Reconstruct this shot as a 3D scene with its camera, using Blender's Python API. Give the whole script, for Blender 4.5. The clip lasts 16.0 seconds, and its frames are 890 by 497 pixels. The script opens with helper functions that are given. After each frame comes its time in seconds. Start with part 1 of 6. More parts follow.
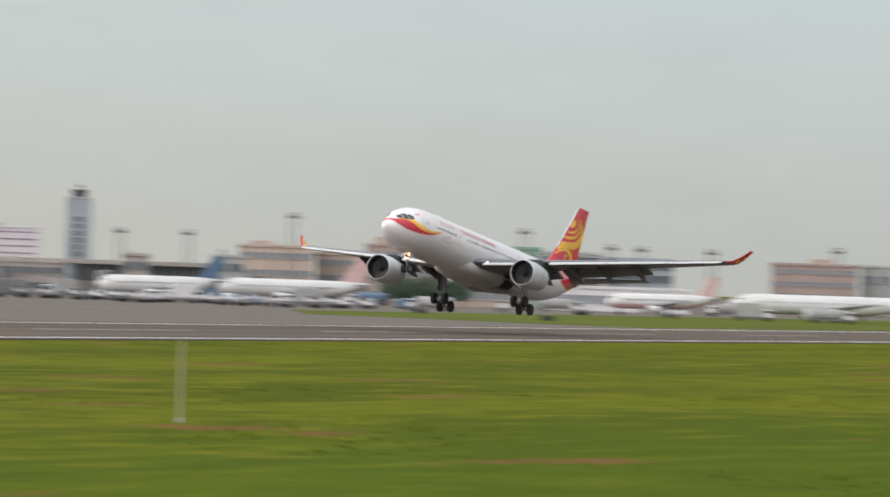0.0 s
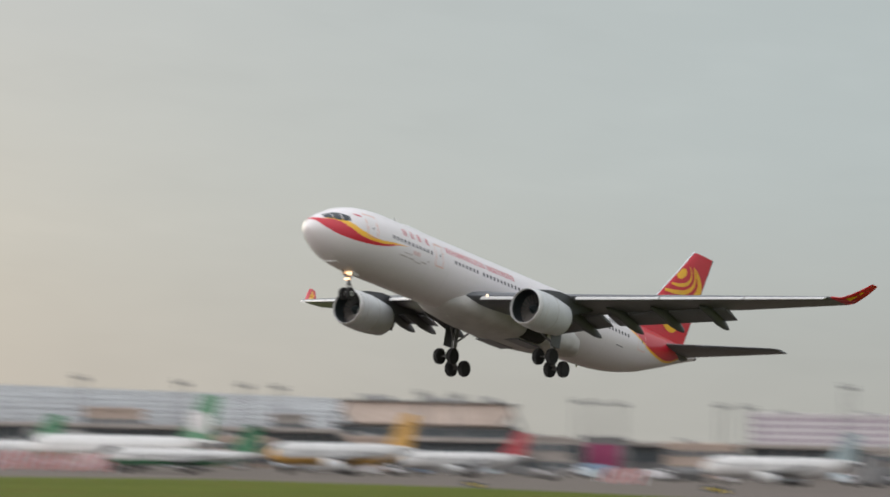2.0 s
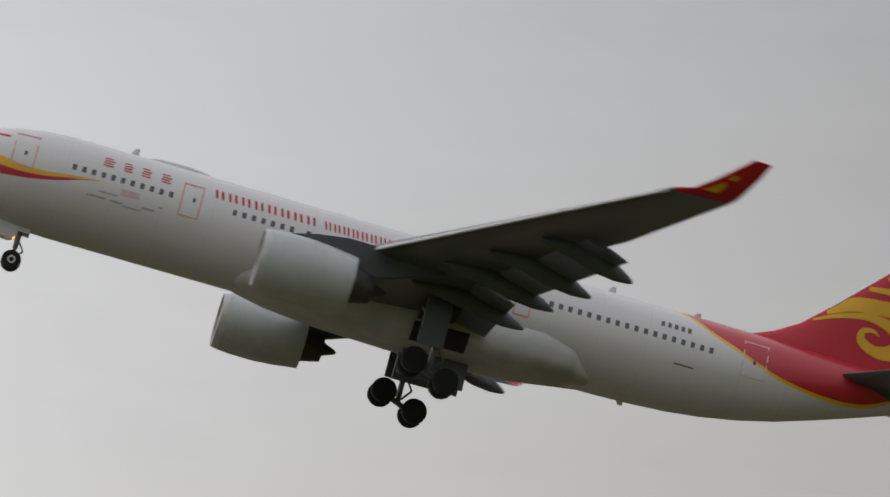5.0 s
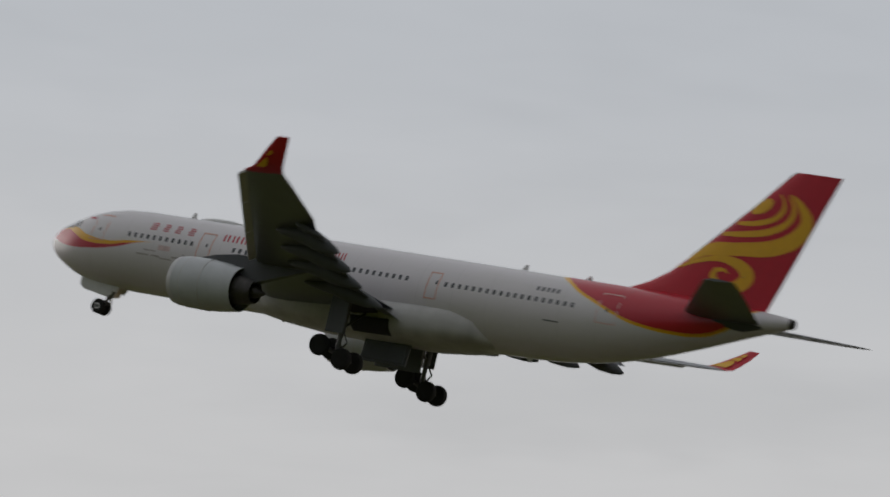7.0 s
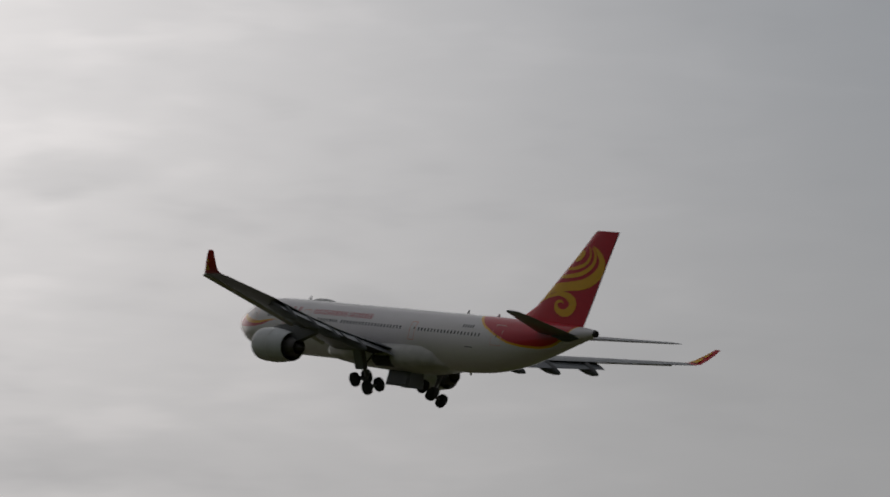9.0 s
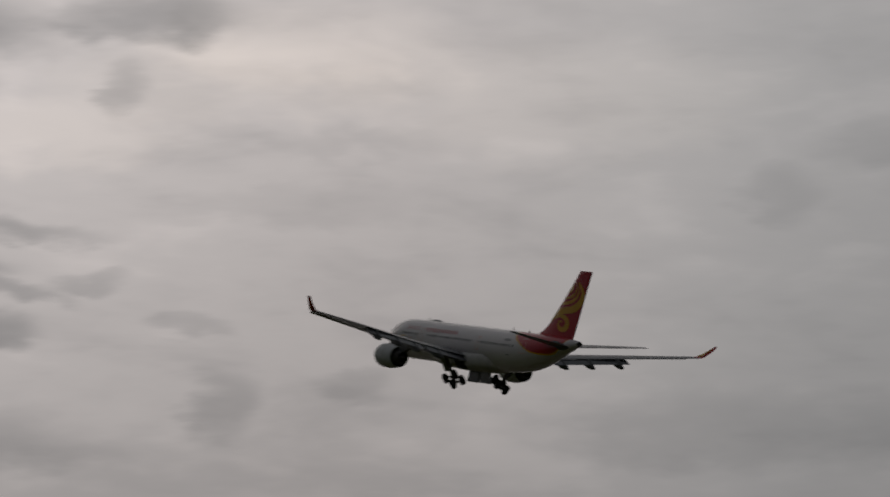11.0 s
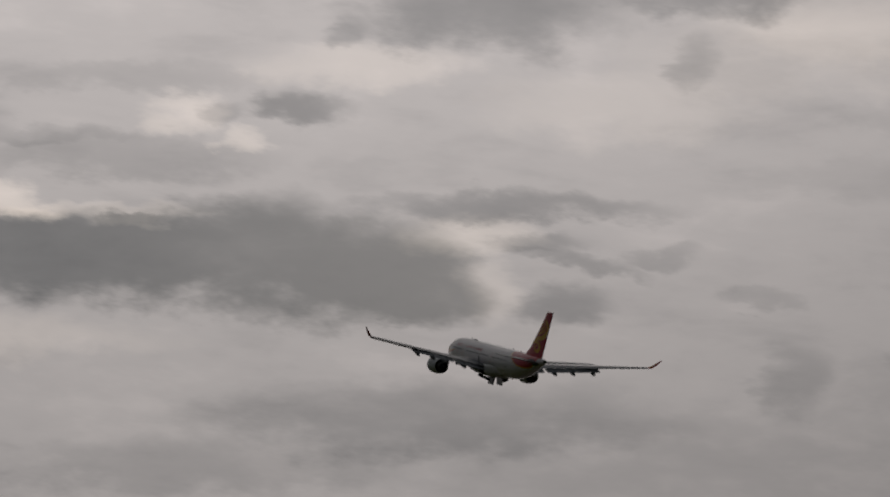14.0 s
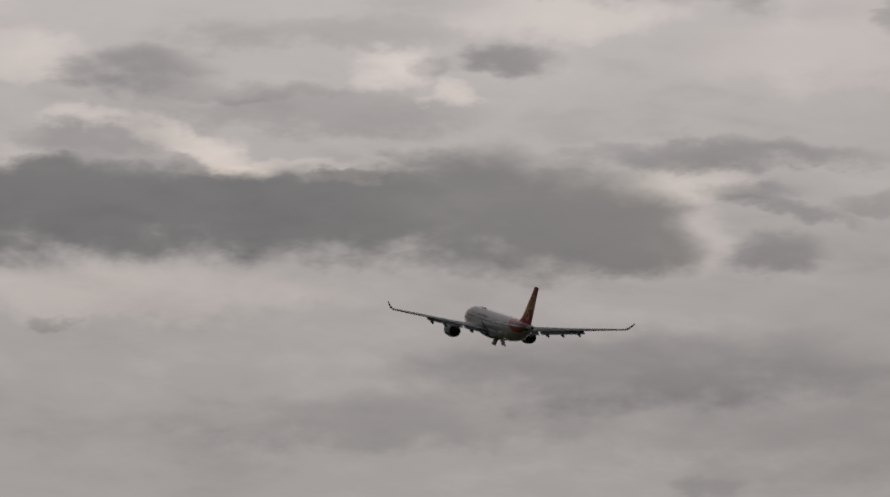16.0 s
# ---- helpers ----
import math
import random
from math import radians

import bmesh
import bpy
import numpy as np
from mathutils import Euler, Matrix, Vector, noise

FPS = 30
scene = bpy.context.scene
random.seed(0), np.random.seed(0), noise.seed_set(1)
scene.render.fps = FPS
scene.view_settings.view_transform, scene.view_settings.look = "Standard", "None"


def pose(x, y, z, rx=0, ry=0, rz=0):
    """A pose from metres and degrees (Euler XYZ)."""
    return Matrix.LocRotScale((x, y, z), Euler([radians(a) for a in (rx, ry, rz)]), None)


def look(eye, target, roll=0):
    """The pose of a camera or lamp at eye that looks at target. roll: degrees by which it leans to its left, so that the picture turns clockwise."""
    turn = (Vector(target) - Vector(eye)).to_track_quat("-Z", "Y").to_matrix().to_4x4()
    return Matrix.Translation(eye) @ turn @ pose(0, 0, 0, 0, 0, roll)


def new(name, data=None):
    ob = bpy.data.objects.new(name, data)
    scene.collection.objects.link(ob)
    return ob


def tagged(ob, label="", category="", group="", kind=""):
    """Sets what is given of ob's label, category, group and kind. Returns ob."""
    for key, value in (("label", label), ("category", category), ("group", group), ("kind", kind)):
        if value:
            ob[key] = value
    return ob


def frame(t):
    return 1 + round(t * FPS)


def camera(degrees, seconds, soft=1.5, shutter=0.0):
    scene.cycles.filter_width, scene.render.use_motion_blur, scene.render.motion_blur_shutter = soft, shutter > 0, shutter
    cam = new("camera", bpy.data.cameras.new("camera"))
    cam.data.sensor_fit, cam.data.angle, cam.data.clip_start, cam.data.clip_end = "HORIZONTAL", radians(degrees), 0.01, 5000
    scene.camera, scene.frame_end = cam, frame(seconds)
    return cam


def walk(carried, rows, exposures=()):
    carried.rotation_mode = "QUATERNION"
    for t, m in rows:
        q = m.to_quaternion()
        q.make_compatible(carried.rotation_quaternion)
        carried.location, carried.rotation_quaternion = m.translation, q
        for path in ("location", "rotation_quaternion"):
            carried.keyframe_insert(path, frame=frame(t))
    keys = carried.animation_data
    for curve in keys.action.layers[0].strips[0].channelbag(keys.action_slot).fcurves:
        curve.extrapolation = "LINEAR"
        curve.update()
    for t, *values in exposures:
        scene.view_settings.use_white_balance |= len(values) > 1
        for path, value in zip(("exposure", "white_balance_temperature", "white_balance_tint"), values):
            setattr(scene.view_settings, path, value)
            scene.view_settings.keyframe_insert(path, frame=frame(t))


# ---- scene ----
# ---------- camera ----------
cam = camera(11.92, 16.0, soft=1.6, shutter=1.1)
EYE = Vector((0, 0, 5.973))
# seconds, azimuth to the right of north, elevation, lean
VIEW = [
    (0, 63.371, 0.457, -1.86),
    (0.5, 61.209, 0.572, -2.01),
    (1, 59.061, 0.882, -1.94),
    (1.5, 55.720, 1.802, -1.90),
    (2, 51.596, 2.683, -1.32),
    (2.5, 47.588, 3.425, -1.60),
    (3, 41.811, 4.661, -1.01),
    (3.5, 35.742, 5.605, -1.16),
    (3.75, 31.843, 6.278, -1.24),
    (4, 27.567, 7.001, -1.44),
    (4.25, 22.912, 7.757, -1.75),
    (4.5, 17.897, 8.526, -2.12),
    (4.75, 12.567, 9.282, -2.52),
    (5, 6.997, 9.993, -2.92),
    (5.25, 1.284, 10.629, -3.29),
    (5.5, -4.458, 11.167, -3.59),
    (5.75, -10.114, 11.591, -3.80),
    (6, -15.581, 11.895, -3.87),
    (6.5, -25.462, 12.340, -4.42),
    (7, -33.851, 12.206, -3.79),
    (7.5, -40.888, 12.205, -3.59),
    (8, -46.735, 12.257, -2.64),
    (8.5, -51.580, 11.950, -2.55),
    (9, -55.684, 11.662, -2.34),
    (9.5, -59.146, 11.400, -2.09),
    (10, -62.038, 11.164, -1.88),
    (10.5, -64.408, 10.947, -1.79),
    (11, -66.972, 10.816, -1.92),
    (11.5, -68.743, 10.611, -2.36),
    (12, -69.815, 10.620, -2.19),
    (12.5, -71.326, 10.550, -2.18),
    (13, -72.514, 10.360, -2.27),
    (13.5, -73.619, 10.202, -2.43),
    (14, -74.755, 10.141, -3.03),
    (14.5, -75.422, 10.244, -2.62),
    (15, -76.281, 10.218, -2.54),
    (15.5, -76.958, 9.638, -2.47),
    (16, -77.613, 9.362, -2.36),
]


def aim(az, el, lean):
    a, e = radians(az), radians(el)
    way = Vector((math.sin(a) * math.cos(e), math.cos(a) * math.cos(e), math.sin(e)))
    return look(EYE, EYE + way * 100, -lean)


walk(cam, [(t, aim(az, el, lean)) for t, az, el, lean in VIEW],
     exposures=[(0.0, -0.08), (1.0, -0.14), (1.5, -0.26), (2.0, -0.38), (2.5, -0.46), (3.0, -0.63), (3.5, -0.70), (6.0, -1.66), (7.5, -1.95), (8.0, -1.96), (8.5, -2.22), (9.0, -2.68), (9.5, -3.06), (10.0, -3.33), (10.5, -3.52), (11.0, -3.7), (12.0, -3.81), (14.0, -3.91), (16.0, -3.88)])

# ---------- sky and sun ----------
SUN_AZ, SUN_EL = 27.0, 9.0
world = bpy.data.worlds.new("overcast_sky")
scene.world = world
world.use_nodes = True
wt = world.node_tree
wt.nodes.clear()


class Net:
    """Short hand for node trees."""

    def __init__(self, tree):
        self.tree = tree

    def add(self, kind, **settings):
        n = self.tree.nodes.new(kind)
        for k, v in settings.items():
            if k in n.inputs:
                n.inputs[k].default_value = v
        return n

    def link(self, a, b):
        self.tree.links.new(a, b)

    def put(self, socket, value):
        if isinstance(value, bpy.types.NodeSocket):
            self.tree.links.new(value, socket)
        else:
            socket.default_value = value

    def math(self, op, a, b=0.0, c=0.0, clamp=False):
        n = self.tree.nodes.new("ShaderNodeMath")
        n.operation, n.use_clamp = op, clamp
        for s, v in zip(n.inputs, (a, b, c)):
            self.put(s, v)
        return n.outputs[0]

    def mix(self, fac, a, b, blend="MIX"):
        n = self.tree.nodes.new("ShaderNodeMix")
        n.data_type, n.blend_type = "RGBA", blend
        self.put(n.inputs[0], fac)
        for s, v in ((n.inputs[6], a), (n.inputs[7], b)):
            self.put(s, (*v, 1) if isinstance(v, tuple) and len(v) == 3 else v)
        return n.outputs[2]

    def step(self, x, lo, hi):
        n = self.tree.nodes.new("ShaderNodeMapRange")
        n.interpolation_type = "SMOOTHSTEP"
        self.put(n.inputs[0], x)
        n.inputs[1].default_value, n.inputs[2].default_value = lo, hi
        return n.outputs[0]

    def noise(self, vec, scale, detail=4.0, rough=0.55, distort=0.0):
        n = self.tree.nodes.new("ShaderNodeTexNoise")
        if vec is not None:
            self.put(n.inputs["Vector"], vec)
        n.inputs["Scale"].default_value, n.inputs["Detail"].default_value = scale, detail
        n.inputs["Roughness"].default_value, n.inputs["Distortion"].default_value = rough, distort
        return n.outputs[0]

    def scaled(self, vec, sx, sy, sz, ox=0, oy=0, oz=0):
        n = self.tree.nodes.new("ShaderNodeMapping")
        self.put(n.inputs[0], vec)
        n.inputs[1].default_value, n.inputs[3].default_value = (ox, oy, oz), (sx, sy, sz)
        return n.outputs[0]

    def curve(self, x, lo, hi, points, ylo, yhi):
        """A value y over x, from a few (x, y) points."""
        m = self.tree.nodes.new("ShaderNodeMapRange")
        self.put(m.inputs[0], x)
        m.inputs[1].default_value, m.inputs[2].default_value = lo, hi
        n = self.tree.nodes.new("ShaderNodeFloatCurve")
        self.link(m.outputs[0], n.inputs[1])
        c = n.mapping.curves[0]
        pts = [((a - lo) / (hi - lo), (b - ylo) / (yhi - ylo)) for a, b in points]
        while len(c.points) < len(pts):
            c.points.new(0.5, 0.5)
        for p, q in zip(c.points, pts):
            p.location = q
        n.mapping.update()
        return self.math("MULTIPLY_ADD", n.outputs[0], yhi - ylo, ylo)


w = Net(wt)
geo = w.add("ShaderNodeTexCoord")
ray = geo.outputs["Generated"]
sep = w.add("ShaderNodeSeparateXYZ")
w.link(ray, sep.inputs[0])
dx, dy, dz = sep.outputs
az = w.math("MULTIPLY", w.math("ARCTAN2", dx, dy), 180 / math.pi)
el = w.math("MULTIPLY", w.math("ARCSINE", dz), 180 / math.pi)
# haze: grey-green in the east, greyer to the north, brightest in the west and overhead
low = w.mix(w.step(el, -0.3, 4.5), (0.505, 0.525, 0.505), (0.575, 0.645, 0.655))
north = w.mix(w.step(el, 2.0, 9.0), (0.70, 0.665, 0.61), (0.745, 0.75, 0.765))
north = w.mix(w.step(el, 0.3, 3.4), (0.60, 0.575, 0.54), north)
part1 = w.mix(w.step(az, 58.0, 32.0), low, north)
part2 = w.mix(w.step(az, 24.0, -20.0), part1, w.mix(w.step(el, 8.5, 16.0), (2.07, 2.07, 2.09), (1.78, 1.86, 1.98)))
west = w.step(az, -47.5, -66.0)
part3 = w.mix(west, part2, w.mix(w.step(az, -61.0, -69.0), w.mix(w.step(el, 6.5, 14.5), (3.30, 3.2, 3.18), (4.74, 4.58, 4.54)), w.mix(w.step(el, 6.5, 14.5), (3.45, 3.2, 3.12), (4.95, 4.58, 4.47))))
gain = w.math("MULTIPLY_ADD", w.step(az, -58.0, -77.0), 0.52, 1.04)
part3 = w.mix(west, part3, w.mix(1.0, part3, gain, "MULTIPLY"))
behind = w.step(w.math("ABSOLUTE", az), 93.0, 114.0)
part4 = w.mix(behind, part3, (0.80, 0.82, 0.86))
upper = w.mix(w.step(el, 17.0, 42.0), part4, (1.62, 1.66, 1.74))
# warm light low over the sun
ga = w.math("DIVIDE", w.math("SUBTRACT", az, SUN_AZ), 13.0)
ge = w.math("DIVIDE", w.math("SUBTRACT", el, 2.0), 3.6)
gl = w.math("EXPONENT", w.math("MULTIPLY", w.math("ADD", w.math("MULTIPLY", ga, ga), w.math("MULTIPLY", ge, ge)), -1.0))
streak = w.noise(w.scaled(ray, 3.0, 3.0, 40.0), 1.0, 3.0)
gl = w.math("MULTIPLY", gl, w.math("MULTIPLY_ADD", streak, 0.9, 0.45))
warm = w.mix(w.math("MULTIPLY", gl, 0.85, clamp=True), upper, (1.22, 1.02, 0.74))
# clouds: soft billows and fine ones, drawn out sideways, thickest in the west
flat = w.scaled(ray, 1.0, 1.0, 3.4)
billow = w.noise(flat, 9.0, 6.0, 0.58, 0.3)
fine = w.noise(flat, 26.0, 6.0, 0.56, 0.4)
wisp = w.noise(w.scaled(ray, 1.0, 1.0, 2.6, 3.1, 1.7, 0.4), 44.0, 6.0, 0.6)
curl = w.noise(w.scaled(ray, 1.0, 1.0, 1.8, 5.3, 0.7, 2.2), 60.0, 6.0, 0.62)
cov = w.math("MULTIPLY_ADD", west, 0.62, 0.20)
both = w.math("ADD", w.math("MULTIPLY", billow, 0.42), w.math("ADD", w.math("MULTIPLY", fine, 0.34), w.math("MULTIPLY", wisp, 0.24)))
shade = w.math("MULTIPLY", w.step(both, 0.49, 0.64), cov)
light = w.math("MULTIPLY", w.step(both, 0.50, 0.38), cov)
sky1 = w.mix(w.math("MULTIPLY", shade, 0.5), warm, (0.68, 0.69, 0.70), "MULTIPLY")
sky2 = w.mix(w.math("MULTIPLY", light, 0.5), sky1, (1.28, 1.26, 1.25), "MULTIPLY")
# single clouds, with frayed edges
wa = w.math("ADD", az, w.math("ADD", w.math("MULTIPLY_ADD", wisp, 1.5, -0.75), w.math("MULTIPLY_ADD", fine, 0.8, -0.4)))
we = w.math("ADD", el, w.math("ADD", w.math("MULTIPLY_ADD", curl, 0.8, -0.4), w.math("MULTIPLY_ADD", fine, 0.3, -0.15)))


rag = w.math("MULTIPLY_ADD", w.math("ADD", wisp, curl), 1.5, -1.5)


def puff(ca, ce, ha, up, down, power=2.0, tilt=0.04, lo=-1.3, hi=1.1, fray=1.0):
    """Where a cloud lies: centre, half width, height above and below it, in degrees."""
    u = w.math("DIVIDE", w.math("SUBTRACT", wa, ca), ha)
    d = w.math("SUBTRACT", we, w.math("MULTIPLY_ADD", w.math("SUBTRACT", az, ca), tilt, ce))
    v = w.math("MAXIMUM", w.math("DIVIDE", d, up), w.math("DIVIDE", d, -down))
    q = w.math("SUBTRACT", 1.0, w.math("ADD", w.math("POWER", w.math("ABSOLUTE", u), power), w.math("MULTIPLY", v, v)))
    return w.step(w.math("MULTIPLY_ADD", rag, fray, q), lo, hi)


def cloud(under, ca, ce, ha, he, depth, colour, tilt=0.04):
    return w.mix(w.math("MULTIPLY", puff(ca, ce, ha, he, he, 2.0, tilt), depth), under, colour, "MULTIPLY")


GREY_CLOUD, BRIGHT_GAP = (0.59, 0.605, 0.615), (1.46, 1.41, 1.34)
sky3 = sky2
# bright gaps: azimuth, elevation, half width, half height, depth, tilt
for one in ((-81.0, 10.56, 0.85, 0.17, 1.0, -0.26), (-79.6, 10.36, 1.3, 0.13, 0.7), (-78.45, 11.75, 0.5, 0.24, 0.65), (-77.65, 11.42, 0.34, 0.13, 0.7), (-82.67, 10.92, 0.6, 0.12, 0.7), (-74.4, 10.34, 0.9, 0.25, 0.8),
            (-74.2, 9.58, 0.42, 0.36, 0.5), (-82.0, 8.55, 2.8, 0.3, 0.55), (-83.3, 11.73, 0.6, 0.26, 0.5), (-72.4, 12.1, 1.7, 0.42, 0.35), (-76.1, 12.5, 1.3, 0.26, 0.5), (-69.7, 13.0, 2.2, 0.5, 0.3)):
    sky3 = cloud(sky3, *one[:5], BRIGHT_GAP, *one[5:])
for one in ((-69.1, 13.5, 1.8, 0.5, 0.35), (-65.5, 12.9, 2.4, 0.7, 0.25), (-84.5, 10.3, 1.2, 0.2, 0.4)):
    sky3 = cloud(sky3, *one, BRIGHT_GAP)
# grey clouds high up, then those round the bank, then the low ones
for one in ((-74.4, 13.4, 1.6, 0.55, 1.0), (-71.2, 13.75, 1.2, 0.32, 0.9), (-76.3, 12.94, 0.3, 0.2, 0.6), (-71.5, 12.82, 0.34, 0.26, 0.55), (-76.9, 11.9, 0.42, 0.2, 0.6), (-68.9, 11.3, 1.6, 0.25, 0.2),
            (-81.9, 11.6, 0.8, 0.27, 0.85), (-79.4, 12.16, 1.6, 0.17, 0.35), (-79.4, 11.1, 1.8, 0.25, 0.5), (-80.5, 11.33, 1.3, 0.12, 0.4), (-76.8, 11.86, 0.55, 0.16, 0.5), (-78.0, 11.74, 0.38, 0.13, 0.6)):
    sky3 = cloud(sky3, *one, GREY_CLOUD)
for one in ((-82.3, 10.62, 0.9, 0.24, 0.6), (-73.9, 10.73, 1.75, 0.17, 0.85), (-73.35, 10.26, 0.6, 0.13, 0.7), (-72.9, 10.0, 0.75, 0.11, 0.7, -0.12), (-71.9, 10.14, 0.45, 0.12, 0.5), (-73.1, 9.46, 0.66, 0.24, 0.9),
            (-70.4, 9.65, 0.5, 0.12, 0.4), (-70.5, 13.65, 0.4, 0.25, 0.3), (-62.4, 11.65, 0.5, 0.34, 0.3), (-60.8, 12.4, 0.9, 0.26, 0.2), (-68.2, 12.2, 1.0, 0.2, 0.25)):
    sky3 = cloud(sky3, *one[:5], GREY_CLOUD, *one[5:])
for one in ((-82.7, 8.14, 0.24, 0.09, 0.5), (-74.7, 7.85, 2.6, 0.45, 0.75), (-78.2, 7.0, 2.3, 0.32, 0.5), (-73.9, 6.3, 0.5, 0.18, 0.5), (-70.0, 8.62, 0.5, 0.42, 0.6), (-68.06, 8.95, 0.36, 0.17, 0.4), (-62.7, 8.5, 3.2, 0.45, 0.3),
            (-10.6, 13.6, 2.6, 0.8, 0.26), (-19.0, 15.2, 3.0, 0.8, 0.25), (-31.0, 10.2, 4.0, 0.6, 0.15), (-70.5, 7.3, 4.5, 0.7, 0.4)):
    sky3 = cloud(sky3, *one, GREY_CLOUD)
# the long bank: a crisp lumpy top, a soft base, thinner towards its end
bank = puff(-81.6, 9.78, 5.0, 0.55, 0.74, 8.0, 0.04, -0.45, 0.75, 0.45)
for one in ((-77.3, 10.0, 1.35, 0.70, 0.95, 2.4), (-83.1, 10.1, 0.7, 0.28, 0.5), (-79.1, 10.25, 0.8, 0.18, 0.5), (-75.9, 9.78, 1.6, 0.70, 0.80, 3.0), (-75.2, 9.42, 1.1, 0.5, 0.42)):
    bank = w.math("MAXIMUM", bank, puff(*one, lo=-0.45, hi=0.75, fray=0.45))
sky3 = w.mix(bank, sky3, w.mix(w.step(az, -80.5, -74.5), (0.44, 0.46, 0.47), (0.53, 0.545, 0.545)), "MULTIPLY")
nis = w.add("ShaderNodeTexSky")
nis.sky_type, nis.sun_disc = "NISHITA", False
nis.sun_elevation, nis.sun_rotation = radians(SUN_EL), radians(SUN_AZ)
blue = w.mix(1.0, nis.outputs[0], (0.004, 0.004, 0.004), "MULTIPLY")
total = w.mix(1.0, sky3, blue, "ADD")
bg = w.add("ShaderNodeBackground", Strength=1.0)
w.link(total, bg.inputs[0])
wo = w.add("ShaderNodeOutputWorld")
w.link(bg.outputs[0], wo.inputs[0])

sun = new("sun", bpy.data.lights.new("sun", "SUN"))
sun.data.energy, sun.data.angle, sun.data.color = 0.7, radians(18), (1.0, 0.86, 0.68)
a_, e_ = radians(SUN_AZ), radians(SUN_EL)
sun.matrix_world = look(Vector((math.sin(a_) * 300, math.cos(a_) * 300, math.tan(e_) * 300)), Vector((0, 0, 0)))

# ---------- materials ----------


def material(name, colour, rough=0.5, metal=0.0, scale=2.0, vary=0.12, fine=40.0, bump=0.0, glow=None, coat=0.0):
    m = bpy.data.materials.new(name)
    m.use_nodes = True
    n = Net(m.node_tree)
    b = m.node_tree.nodes["Principled BSDF"]
    co = n.add("ShaderNodeTexCoord").outputs["Object"]
    big, small = n.noise(co, scale, 4.0), n.noise(co, fine, 3.0)
    f = n.math("ADD", n.math("MULTIPLY", big, 0.65), n.math("MULTIPLY", small, 0.35))
    lo, hi = tuple(c * (1 - vary) for c in colour), tuple(min(1, c * (1 + vary)) for c in colour)
    n.link(n.mix(n.step(f, 0.3, 0.7), lo, hi), b.inputs["Base Color"])
    n.put(b.inputs["Roughness"], n.math("MULTIPLY_ADD", big, 0.2, rough - 0.1, clamp=True))
    b.inputs["Metallic"].default_value = metal
    b.inputs["Coat Weight"].default_value = coat
    if bump:
        k = n.add("ShaderNodeBump", Strength=bump, Distance=0.05)
        n.link(small, k.inputs["Height"])
        n.link(k.outputs[0], b.inputs["Normal"])
    if glow:
        b.inputs["Emission Color"].default_value = (*glow[0], 1)
        b.inputs["Emission Strength"].default_value = glow[1]
    return m


RED, YELLOW, WHITE = (0.50, 0.012, 0.03), (0.80, 0.43, 0.015), (0.675, 0.645, 0.655)


